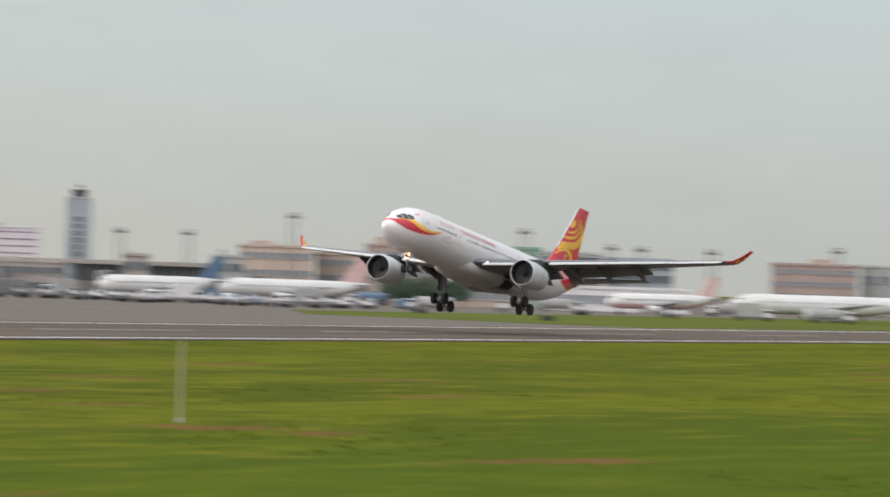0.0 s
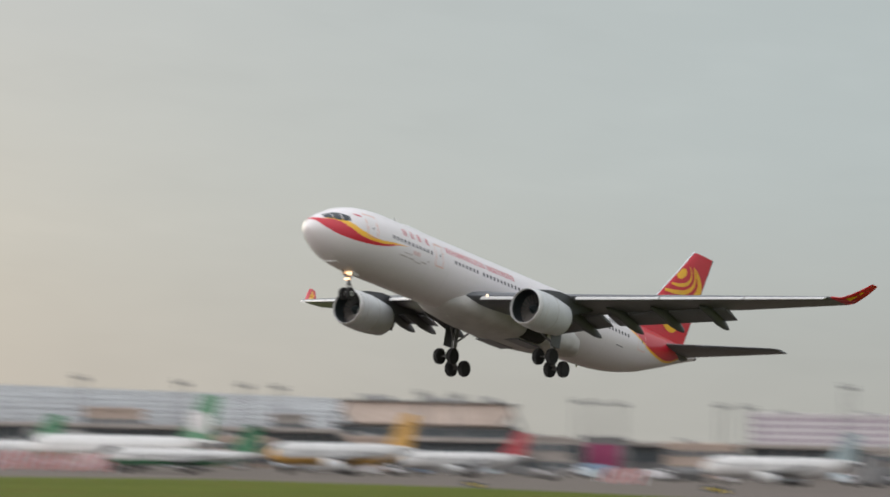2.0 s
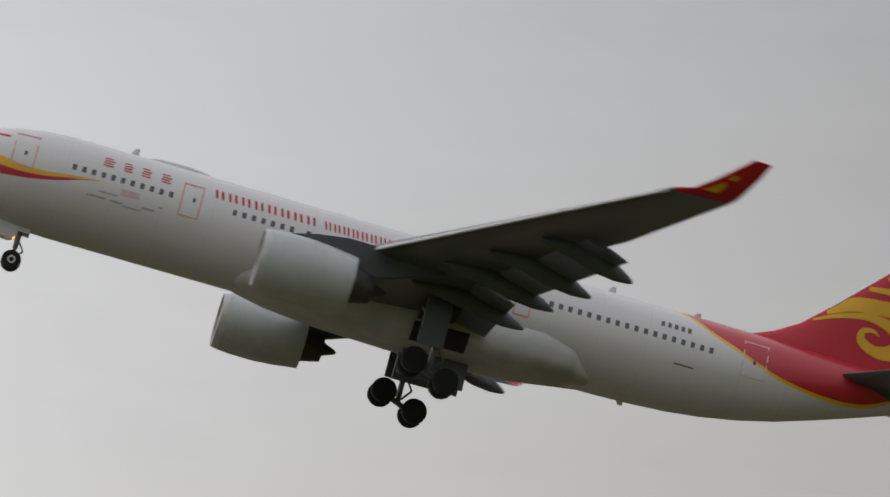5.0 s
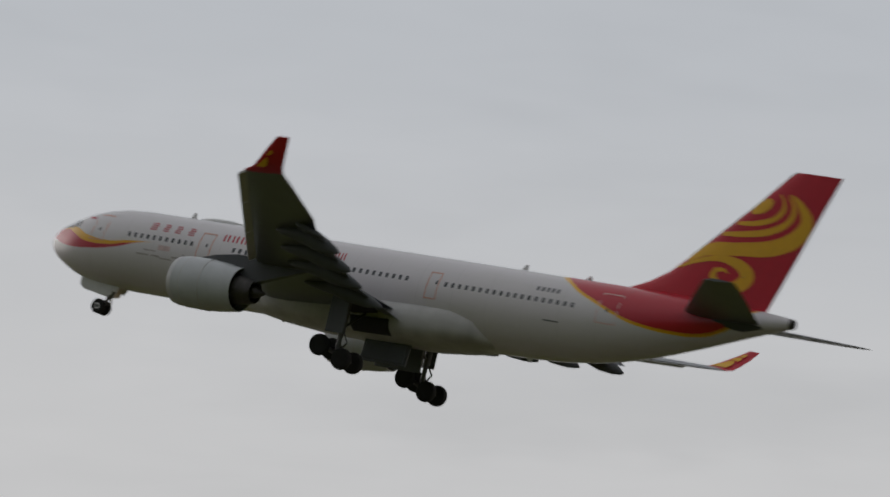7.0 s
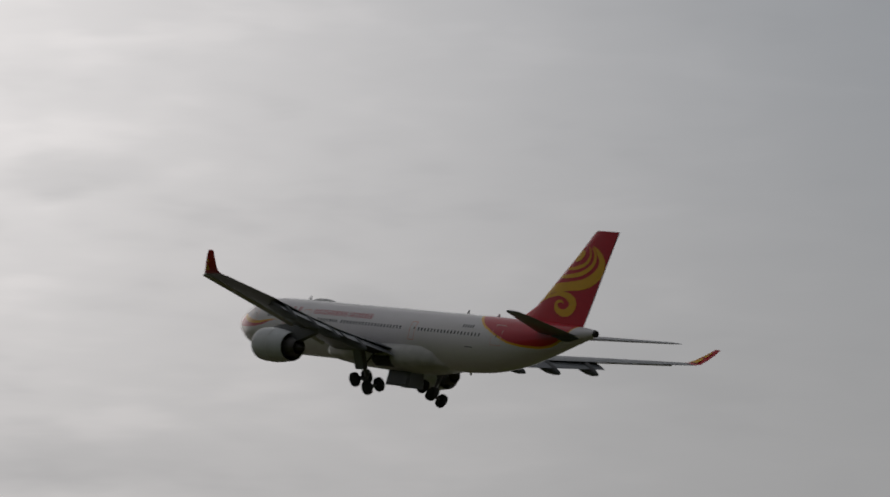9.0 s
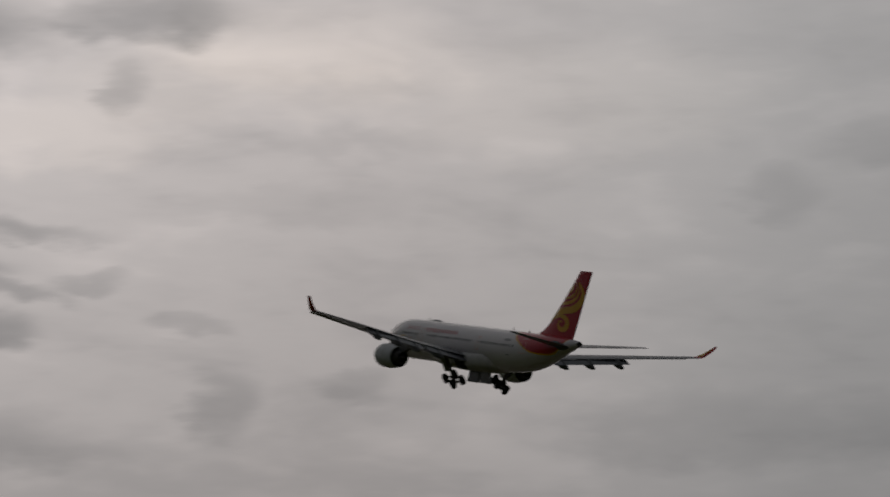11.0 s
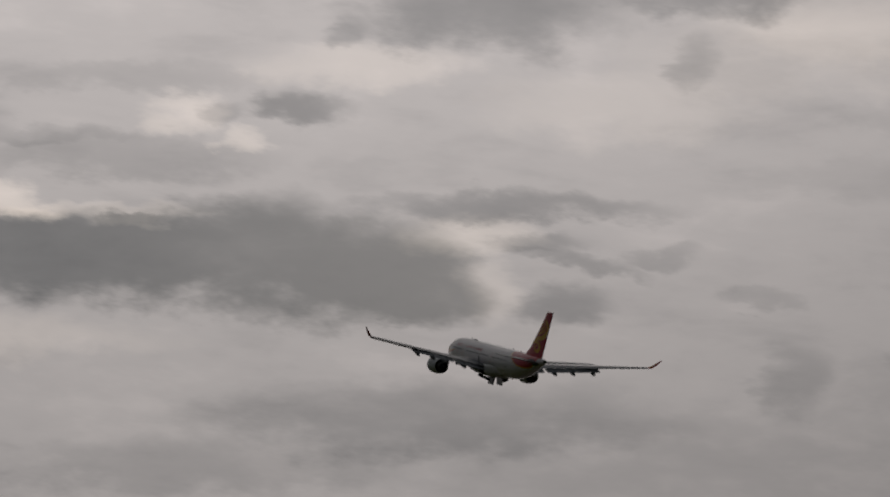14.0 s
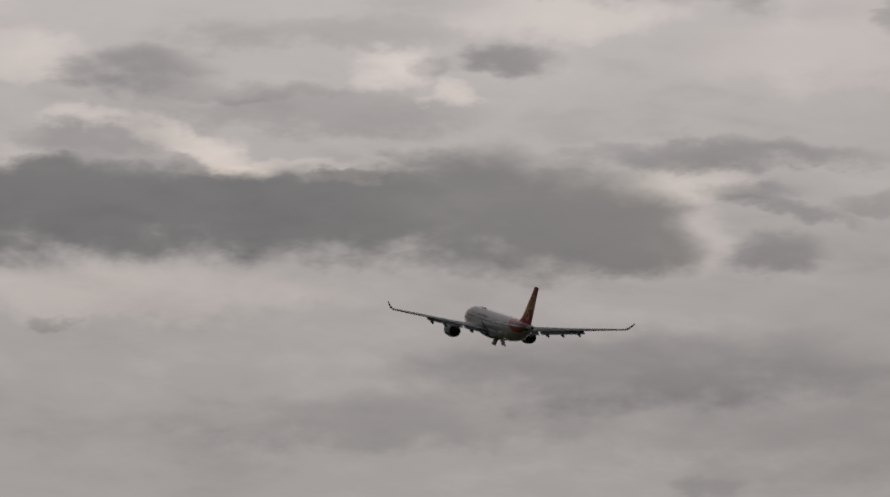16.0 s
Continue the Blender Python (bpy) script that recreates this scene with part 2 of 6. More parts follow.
def hull_paint():
    """White gloss paint with a red and yellow bow and a red tail."""
    m = bpy.data.materials.new("airliner_paint")
    m.use_nodes = True
    n = Net(m.node_tree)
    b = m.node_tree.nodes["Principled BSDF"]
    co = n.add("ShaderNodeTexCoord").outputs["Object"]
    s = n.add("ShaderNodeSeparateXYZ")
    n.link(co, s.inputs[0])
    aft, z = n.math("SUBTRACT", 28.0, s.outputs[0]), s.outputs[2]
    dirt = n.noise(n.scaled(co, 0.25, 1.0, 1.0), 1.6, 6.0)
    grime = n.math("MULTIPLY", n.step(dirt, 0.45, 0.75), 0.35)
    white = n.mix(grime, WHITE, (0.60, 0.59, 0.56))
    frames_ = n.math("FRACT", n.math("DIVIDE", aft, 2.65))
    seam = n.step(n.math("ABSOLUTE", n.math("SUBTRACT", frames_, 0.5)), 0.492, 0.498)
    white = n.mix(n.math("MULTIPLY", seam, 0.35), white, (0.42, 0.42, 0.41))
    # bow
    lo = n.curve(aft, 0, 11, [(0, 0.4), (0.4, 0.3), (1.2, -0.24), (3, -0.70), (5.6, -0.66), (7.4, -0.38), (9.2, 0.12), (10.3, 0.3), (11, 0.34)], -1.5, 1.5)
    hi = n.curve(aft, 0, 11, [(0, 0.4), (1.2, 0.42), (2.2, 0.75), (3.3, 0.66), (4.7, 0.2), (6.5, -0.02), (8.5, 0.18), (10.3, 0.31), (11, 0.33)], -1.5, 1.5)
    mid = n.curve(aft, 0, 11, [(0, 0.4), (1.2, 0.42), (2.2, 0.52), (3.3, 0.2), (4.7, -0.26), (6.5, -0.30), (8.5, 0.03), (10.3, 0.29), (11, 0.32)], -1.5, 1.5)
    near = n.math("LESS_THAN", aft, 10.6)
    inb = n.math("MULTIPLY", n.math("MULTIPLY", n.math("GREATER_THAN", z, lo), n.math("LESS_THAN", z, hi)), near)
    yel = n.math("MULTIPLY", inb, n.math("GREATER_THAN", z, mid))
    c = n.mix(inb, white, RED)
    c = n.mix(yel, c, YELLOW)
    # tail
    zb = n.curve(aft, 40, 56, [(40, 3.3), (41.4, 2.62), (42.3, 2.2), (43.4, 1.65), (44.4, 1.28), (45.2, 0.97), (46.1, 0.66), (46.9, 0.40), (48.3, 0.18), (50, 0.12), (51.5, 0.25), (53, 0.75), (54.8, 2.3), (56, 4)], -1, 4)
    zy = n.math("SUBTRACT", zb, 0.19)
    far = n.math("MULTIPLY", n.math("GREATER_THAN", aft, 40.6), n.math("LESS_THAN", aft, 55.0))
    c = n.mix(n.math("MULTIPLY", far, n.math("GREATER_THAN", z, zy)), c, YELLOW)
    c = n.mix(n.math("MULTIPLY", far, n.math("GREATER_THAN", z, zb)), c, RED)
    n.link(c, b.inputs["Base Color"])
    n.put(b.inputs["Roughness"], n.math("MULTIPLY_ADD", dirt, 0.2, 0.22))
    b.inputs["Coat Weight"].default_value = 0.3
    return m


M_HULL = hull_paint()
M_WHITE = material("white_paint", (0.66, 0.66, 0.645), 0.35, vary=0.06, coat=0.2)
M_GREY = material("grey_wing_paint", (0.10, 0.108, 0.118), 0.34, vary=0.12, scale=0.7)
# darker copy of the wing grey, underside shade put into the colour
M_LOWER = material("shaded_underside_grey", (0.062, 0.067, 0.07), 0.45, vary=0.18, scale=0.6)
M_RED = material("crimson_paint", (0.54, 0.010, 0.026), 0.38, vary=0.05, coat=0.05)
M_YELLOW = material("golden_paint", YELLOW, 0.35, vary=0.05)
M_METAL = material("bare_metal", (0.62, 0.62, 0.62), 0.28, 0.9, vary=0.08)
M_STRUT = material("gear_steel", (0.13, 0.13, 0.13), 0.45, 0.4, vary=0.2)
M_DARK = material("dark_titanium", (0.07, 0.065, 0.06), 0.5, 0.5, vary=0.3)
M_FAN = material("fan_blades", (0.022, 0.030, 0.032), 0.5, 0.3, vary=0.2)
M_WELL = material("wheel_well_shade", (0.022, 0.022, 0.022), 0.85, vary=0.3)
M_TYRE = material("black_rubber", (0.014, 0.014, 0.014), 0.9, vary=0.2)
M_GLASS = material("dark_window_glass", (0.02, 0.028, 0.033), 0.08, vary=0.1)
M_WINDOW = material("cabin_window_glass", (0.085, 0.088, 0.095), 0.15, vary=0.1)
M_TITLE = material("red_lettering", (0.48, 0.02, 0.04), 0.4, vary=0.05)
M_OUTLINE = material("salmon_door_outline", (0.66, 0.33, 0.24), 0.45, vary=0.08)
M_OUTLINE_PALE = material("pale_door_outline", (0.70, 0.46, 0.42), 0.45, vary=0.08)
M_EMBLEM = material("faded_emblem", (0.60, 0.46, 0.45), 0.5, vary=0.2, scale=5.0)
M_EMBLEM_INK = material("faded_emblem_lines", (0.42, 0.38, 0.37), 0.5, vary=0.2)
M_INK = material("dark_lettering", (0.10, 0.10, 0.11), 0.5, vary=0.1)
M_SLAT = material("pale_slat_metal", (0.52, 0.52, 0.515), 0.45, 0.1, vary=0.1)
M_NACELLE = material("pale_grey_nacelle", (0.48, 0.50, 0.505), 0.4, vary=0.08, scale=1.0, coat=0.15)
# hull white with underside shade mixed into the colour; also draws the cowl seams
M_BELLY = material("shaded_belly_paint", (0.46, 0.455, 0.44), 0.5, vary=0.16, scale=0.8)
M_RIM = material("wheel_hub_metal", (0.62, 0.62, 0.60), 0.4, 0.3, vary=0.15)
M_LAMP = material("landing_light", (1, 0.9, 0.75), 0.3, vary=0.0, glow=((1.0, 0.58, 0.30), 3.2))
M_NAV = material("wing_light", (1, 0.9, 0.75), 0.3, vary=0.0, glow=((1.0, 0.74, 0.5), 2.0))

# ---------- mesh helpers ----------


def finish(bm, smooth=True):
    bmesh.ops.recalc_face_normals(bm, faces=bm.faces)
    for f in bm.faces:
        f.smooth = smooth
    return bm


def mesh_of(name, bm, mat, smooth=True, sharp=35):
    finish(bm, smooth)
    me = bpy.data.meshes.new(name)
    if smooth:
        for e in bm.edges:
            if len(e.link_faces) == 2 and e.calc_face_angle(0) > radians(sharp):
                e.smooth = False
    bm.to_mesh(me)
    bm.free()
    for k in (mat if isinstance(mat, (list, tuple)) else [mat]):
        me.materials.append(k)
    return me


def part(name, bm, mat, parent=None, label="", smooth=True, sharp=35):
    ob = new(name, mesh_of(name, bm, mat, smooth, sharp))
    if parent:
        ob.parent = parent
    if label:
        tagged(ob, label)
    return ob


def shared(name, me, parent, m):
    ob = new(name, me)
    ob.parent = parent
    ob.matrix_basis = m
    return ob


def thing(name, label, category, m=None, group="", kind=""):
    ob = new(name)
    ob.empty_display_size = 0.5
    if m is not None:
        ob.matrix_basis = m
    return tagged(ob, label, category, group, kind)


def loft(bm, rings, cap=True):
    rows = [[bm.verts.new(p) for p in r] for r in rings]
    for a, b in zip(rows, rows[1:]):
        k = len(a)
        for i in range(k):
            bm.faces.new((a[i], a[(i + 1) % k], b[(i + 1) % k], b[i]))
    if cap:
        bm.faces.new(rows[0])
        bm.faces.new(rows[-1])
    return bm


def box(bm, c, size, m=None, bevel=0.0):
    """A box with its centre at c, bevelled where asked."""
    r = bmesh.ops.create_cube(bm, size=1.0)
    v = r["verts"]
    for k in v:
        k.co = Vector((k.co.x * size[0], k.co.y * size[1], k.co.z * size[2]))
    if bevel:
        es = list({e for k in v for e in k.link_edges})
        v = [x for x in bmesh.ops.bevel(bm, geom=es, offset=bevel, segments=1, affect="EDGES")["verts"]]
    for k in set(v):
        k.co = (m @ k.co if m is not None else k.co) + Vector(c)
    return bm


def rod(bm, a, b, ra, rb=None, n=10):
    """A tapered round bar from a to b."""
    a, b = Vector(a), Vector(b)
    rb = ra if rb is None else rb
    q = (b - a).to_track_quat("Z", "Y")
    ring = lambda c, r: [c + q @ Vector((r * math.cos(2 * math.pi * i / n), r * math.sin(2 * math.pi * i / n), 0)) for i in range(n)]
    return loft(bm, [ring(a, ra), ring(b, rb)])


def turned_x(bm, c, prof, n=28, cap=True):
    """A body of revolution about an axis along x through c: prof holds (x, radius)."""
    c = Vector(c)
    rings = [[c + Vector((x, r * math.cos(2 * math.pi * i / n), r * math.sin(2 * math.pi * i / n))) for i in range(n)] for x, r in prof]
    return loft(bm, rings, cap)


def wheel_mesh(r, width, name):
    """A tyre with rounded shoulders, its axle along y."""
    bm = bmesh.new()
    n = 24
    prof = [(-0.5, 0.62), (-0.5, 0.82), (-0.42, 0.95), (-0.2, 1.0), (0.2, 1.0), (0.42, 0.95), (0.5, 0.82), (0.5, 0.62)]
    rings = [[Vector((q * r * math.cos(2 * math.pi * i / n), y * width, q * r * math.sin(2 * math.pi * i / n))) for i in range(n)] for y, q in prof]
    loft(bm, rings)
    return mesh_of(name, bm, M_TYRE)


def rim_mesh(r, width, name):
    bm = bmesh.new()
    n = 18
    prof = [(-0.52, 0.2), (-0.54, 0.3), (-0.51, 0.58), (0.51, 0.58), (0.54, 0.3), (0.52, 0.2)]
    rings = [[Vector((q * r * math.cos(2 * math.pi * i / n), y * width, q * r * math.sin(2 * math.pi * i / n))) for i in range(n)] for y, q in prof]
    loft(bm, rings)
    return mesh_of(name, bm, M_RIM)


def P(s, y, z):
    """A place on the airliner: metres aft of the nose, to its left, above its axis."""
    return Vector((28.0 - s, y, z))


def section(le, te, y, z, tc, normal=(0, 0, 1), n=9, camber=0.015):
    """A wing section from leading to trailing edge, as a closed ring."""
    c, nv, out = te - le, Vector(normal), []
    xs = [0.5 * (1 - math.cos(math.pi * i / n)) for i in range(n + 1)]
    th = lambda x: 5 * tc * (0.2969 * math.sqrt(x) - 0.126 * x - 0.3516 * x * x + 0.2843 * x ** 3 - 0.1015 * x ** 4) + 0.0008
    cm = lambda x: camber * 4 * x * (1 - x)
    for x in reversed(xs):
        out.append(P(le + x * c, y, z) + nv * c * (cm(x) + th(x)))
    for x in xs[1:]:
        out.append(P(le + x * c, y, z) + nv * c * (cm(x) - th(x)))
    return out



# ---------- the ground ----------


def grass_paint(name, a, b, c):
    m = bpy.data.materials.new(name)
    m.use_nodes = True
    n = Net(m.node_tree)
    p = m.node_tree.nodes["Principled BSDF"]
    co = n.add("ShaderNodeTexCoord").outputs["Object"]
    big = n.noise(n.scaled(co, 0.015, 0.05, 1), 1.0, 4.0)
    mid = n.noise(n.scaled(co, 0.12, 0.35, 1), 1.0, 5.0)
    fine = n.noise(co, 3.0, 4.0, 0.7)
    f = n.math("ADD", n.math("MULTIPLY", big, 0.5), n.math("MULTIPLY", mid, 0.5))
    col = n.mix(n.step(f, 0.40, 0.60), a, b)
    col = n.mix(n.math("MULTIPLY", n.step(mid, 0.55, 0.74), 0.6), col, c)
    col = n.mix(n.math("MULTIPLY", n.step(fine, 0.35, 0.75), 0.35), col, tuple(k * 0.75 for k in a))
    yy = n.add("ShaderNodeSeparateXYZ")
    n.link(co, yy.inputs[0])
    uneven = n.math("ADD", yy.outputs[1], n.math("MULTIPLY_ADD", mid, 40.0, -20.0))
    col = n.mix(n.math("MULTIPLY", n.step(uneven, 92.0, 60.0), 0.7), col, n.mix(mid, (0.036, 0.062, 0.002), (0.070, 0.102, 0.004)))
    bare = n.noise(n.scaled(co, 0.05, 0.12, 1, 7, 3), 1.0, 3.0)
    col = n.mix(n.math("MULTIPLY", n.step(bare, 0.62, 0.70), 0.75), col, (0.14, 0.062, 0.028))
    n.link(col, p.inputs["Base Color"])
    p.inputs["Roughness"].default_value = 0.9
    p.inputs["Specular IOR Level"].default_value = 0.02
    k = n.add("ShaderNodeBump", Strength=0.18, Distance=0.2)
    n.link(fine, k.inputs["Height"])
    n.link(k.outputs[0], p.inputs["Normal"])
    return m


def paving_paint(name, base, streaky=1.0):
    m = bpy.data.materials.new(name)
    m.use_nodes = True
    n = Net(m.node_tree)
    p = m.node_tree.nodes["Principled BSDF"]
    co = n.add("ShaderNodeTexCoord").outputs["Object"]
    lane = n.noise(n.scaled(co, 0.004, 0.25, 1), 1.0, 5.0)
    spot = n.noise(n.scaled(co, 0.05, 0.2, 1), 1.0, 5.0)
    grit = n.noise(co, 8.0, 3.0)
    dark = tuple(k * 0.5 for k in base)
    col = n.mix(n.math("MULTIPLY", n.step(lane, 0.42, 0.62), 0.8 * streaky), base, dark)
    col = n.mix(n.math("MULTIPLY", n.step(spot, 0.5, 0.75), 0.4), col, tuple(min(1, k * 1.3) for k in base))
    col = n.mix(n.math("MULTIPLY", grit, 0.2), col, dark)
    n.link(col, p.inputs["Base Color"])
    n.put(p.inputs["Roughness"], n.math("MULTIPLY_ADD", spot, 0.2, 0.75))
    p.inputs["Specular IOR Level"].default_value = 0.12
    return m


M_GRASS = grass_paint("airfield_grass", (0.058, 0.074, 0.003), (0.103, 0.116, 0.005), (0.162, 0.138, 0.016))
M_GRASS2 = grass_paint("far_grass", (0.074, 0.096, 0.015), (0.10, 0.116, 0.022), (0.135, 0.125, 0.032))
M_RUNWAY = paving_paint("runway_asphalt", (0.098, 0.074, 0.058))
M_SHOULDER = paving_paint("shoulder_asphalt", (0.05, 0.033, 0.026))
M_APRON = paving_paint("apron_concrete", (0.13, 0.110, 0.095), 0.6)
M_LINE = material("runway_white_paint", (0.72, 0.71, 0.68), 0.7, vary=0.15, scale=0.3)

M_WORN = material("worn_white_paint", (0.30, 0.28, 0.26), 0.8, vary=0.3, scale=0.5)


def slab(name, outline, z, mat, label="", category="", thick=0.06, kind="structure"):
    bm = bmesh.new()
    top, bot = [bm.verts.new((x, y, z)) for x, y in outline], [bm.verts.new((x, y, z - thick)) for x, y in outline]
    bm.faces.new(top)
    bm.faces.new(bot[::-1])
    for i in range(len(top)):
        bm.faces.new((top[i], bot[i], bot[(i + 1) % len(top)], top[(i + 1) % len(top)]))
    ob = part(name, bm, mat, smooth=False)
    return tagged(ob, label, category, "", kind)


def rolling_ground():
    """One sheet to the horizon, with low swells near the runway."""
    bm = bmesh.new()
    xs = [-4600, -2500, -1200, -500] + [-300 + 12 * i for i in range(76)] + [700, 1300, 2500, 4600]
    ys = [-4600, -1500, -400, -50] + [10 + 6 * i for i in range(30)] + [189.0, 191.0, 400, 900, 2000, 4800]
    rows = []
    for y in ys:
        row = []
        for x in xs:
            z = 0.0
            if 10 < y < 186 and -300 <= x <= 610:
                fade = min(1, (186 - y) / 30)
                z = -0.12 + fade * (0.28 * noise.noise(Vector((x * 0.03, y * 0.05, 0))) + 0.06 * noise.noise(Vector((x * 0.11, y * 0.16, 4))))
            row.append(bm.verts.new((x, y, min(z, 0.05) if y > 150 else z)))
        rows.append(row)
    for a, b in zip(rows, rows[1:]):
        for i in range(len(xs) - 1):
            bm.faces.new((a[i], a[i + 1], b[i + 1], b[i]))
    return tagged(part("ground", bm, M_GRASS, sharp=80), "yellow-green mown airfield grass", "grass", "", "structure")


rolling_ground()
slab("runway", [(-3200, 192), (3200, 192), (3200, 260), (-3200, 260)], 0.05, M_RUNWAY, "worn brownish asphalt runway with tyre streaks", "runway")
slab("apron", [(-3200, 260.02), (3200, 260.02), (3200, 2300), (-3200, 2300)], 0.04, M_APRON, "pale concrete apron and taxiways", "apron")
slab("runway_shoulder", [(-3200, 192), (3200, 192), (3200, 196.4), (-3200, 196.4)], 0.066, M_SHOULDER, "dark brown asphalt runway shoulder", "runway", 0.012)
slab("runway_line_1", [(-3000, 197.2), (3000, 197.2), (3000, 198.2), (-3000, 198.2)], 0.07, M_LINE, "white painted runway edge line", "line")
slab("runway_line_2", [(-3000, 252.8), (3000, 252.8), (3000, 253.8), (-3000, 253.8)], 0.07, M_LINE, "white painted runway edge line", "line")
slab("grass_island_1", [(590, 262), (1700, 262), (1700, 372), (680, 372), (620, 336)], 0.09, M_GRASS2, "strip of green grass beside the taxiway", "grass")
slab("grass_island_2", [(455, 300), (512, 400), (520, 458), (-600, 470), (-600, 286), (430, 286)], 0.09, M_GRASS2, "strip of green grass beside the taxiway", "grass")
for i in range(40):
    x = -300 + i * 60
    slab("centre_line_dash", [(x, 225.0), (x + 30, 225.0), (x + 30, 225.9), (x, 225.9)], 0.072, M_WORN, "worn white runway centre line dash", "line", 0.02)

# ---------- the airport beyond the runway ----------
M_WALL_BEIGE = material("beige_render", (0.359, 0.289, 0.242), 0.85, scale=0.08, vary=0.2, fine=1.0)
M_WALL_BROWN = material("reddish_brown_cladding", (0.27, 0.21, 0.185), 0.85, scale=0.08, vary=0.18, fine=1.0)
M_WALL_GREY = material("grey_concrete", (0.281, 0.281, 0.273), 0.85, scale=0.08, vary=0.22, fine=1.0)
M_WALL_WHITE = material("white_cladding", (0.515, 0.507, 0.515), 0.7, scale=0.1, vary=0.1, fine=1.0)
M_WALL_DARK = material("dark_terminal_wall", (0.156, 0.156, 0.156), 0.7, scale=0.1, vary=0.25, fine=1.0)
M_WALL_GREEN = material("teal_green_cladding", (0.156, 0.281, 0.211), 0.7, scale=0.1, vary=0.15, fine=1.0)
M_WALL_PINK = material("pinkish_white_cladding", (0.49, 0.47, 0.48), 0.7, scale=0.1, vary=0.1, fine=1.0)
M_WALL_TAUPE = material("taupe_concrete", (0.27, 0.245, 0.225), 0.85, scale=0.08, vary=0.22, fine=1.0)
M_WALL_BLUE = material("blue_grey_cladding", (0.25, 0.28, 0.30), 0.75, scale=0.08, vary=0.15, fine=1.0)
M_PURPLE = material("purple_stripe_paint", (0.24, 0.175, 0.235), 0.7, vary=0.12, scale=0.2)
M_MAGENTA = material("magenta_sign_panel", (0.24, 0.035, 0.10), 0.6, vary=0.2, scale=0.2)
M_ROOF = material("ribbed_grey_roof", (0.32, 0.33, 0.335), 0.55, 0.2, scale=0.1, vary=0.15, fine=1.5)
M_ROOFWHITE = material("pale_roof_sheet", (0.468, 0.468, 0.452), 0.6, scale=0.1, vary=0.15, fine=1.5)
M_PANE = material("building_glass", (0.07, 0.085, 0.095), 0.15, scale=0.2, vary=0.3, fine=2.0)
M_PANE2 = material("grey_building_glass", (0.14, 0.16, 0.175), 0.2, scale=0.2, vary=0.3, fine=2.0)
M_PARKED = material("weathered_white_paint", (0.49, 0.49, 0.48), 0.4, vary=0.14, scale=0.5)
M_POLE = material("galvanised_steel", (0.16, 0.16, 0.165), 0.6, 0.3, vary=0.15)
M_TGREEN = material("green_tail_paint", (0.06, 0.19, 0.10), 0.4, vary=0.08)
M_TBLUE = material("blue_tail_paint", (0.07, 0.12, 0.19), 0.4, vary=0.08)
M_TRED = material("red_tail_paint", (0.42, 0.07, 0.08), 0.4, vary=0.08)
M_TGOLD = material("yellow_tail_paint", (0.55, 0.32, 0.09), 0.4, vary=0.08)
M_TTEAL = material("grey_teal_tail_paint", (0.24, 0.30, 0.31), 0.4, vary=0.1)
M_TPALE = material("pale_blue_tail_paint", (0.42, 0.50, 0.54), 0.4, vary=0.08)
M_TPINK = material("pink_belly_paint", (0.45, 0.31, 0.30), 0.4, vary=0.1)
M_BARRED = material("barrier_red", (0.45, 0.07, 0.06), 0.7, vary=0.15)
M_TRUNK = material("bark", (0.12, 0.09, 0.06), 0.9, vary=0.3)
M_LEAF = material("dark_foliage", (0.045, 0.083, 0.047), 0.8, vary=0.4, scale=1.0, fine=6.0)
M_SIGN = material("sign_black", (0.025, 0.027, 0.025), 0.6, vary=0.2)
M_SIGNWHITE = material("sign_white", (0.42, 0.42, 0.39), 0.6, vary=0.1)
M_SIGNYELLOW = material("sign_yellow", (0.65, 0.48, 0.04), 0.6, vary=0.1)


def spot(az, dist, z=0.04, turn=0.0):
    """A pose on the ground, x to the viewer's right and y away from him."""
    a = radians(az + 0.06)
    return Matrix.Translation((dist * math.sin(a), dist * math.cos(a), z)) @ Matrix.Rotation(-a + radians(turn), 4, "Z")


def rise(el, dist):
    return 5.97 + dist * math.tan(radians(el - 0.045))


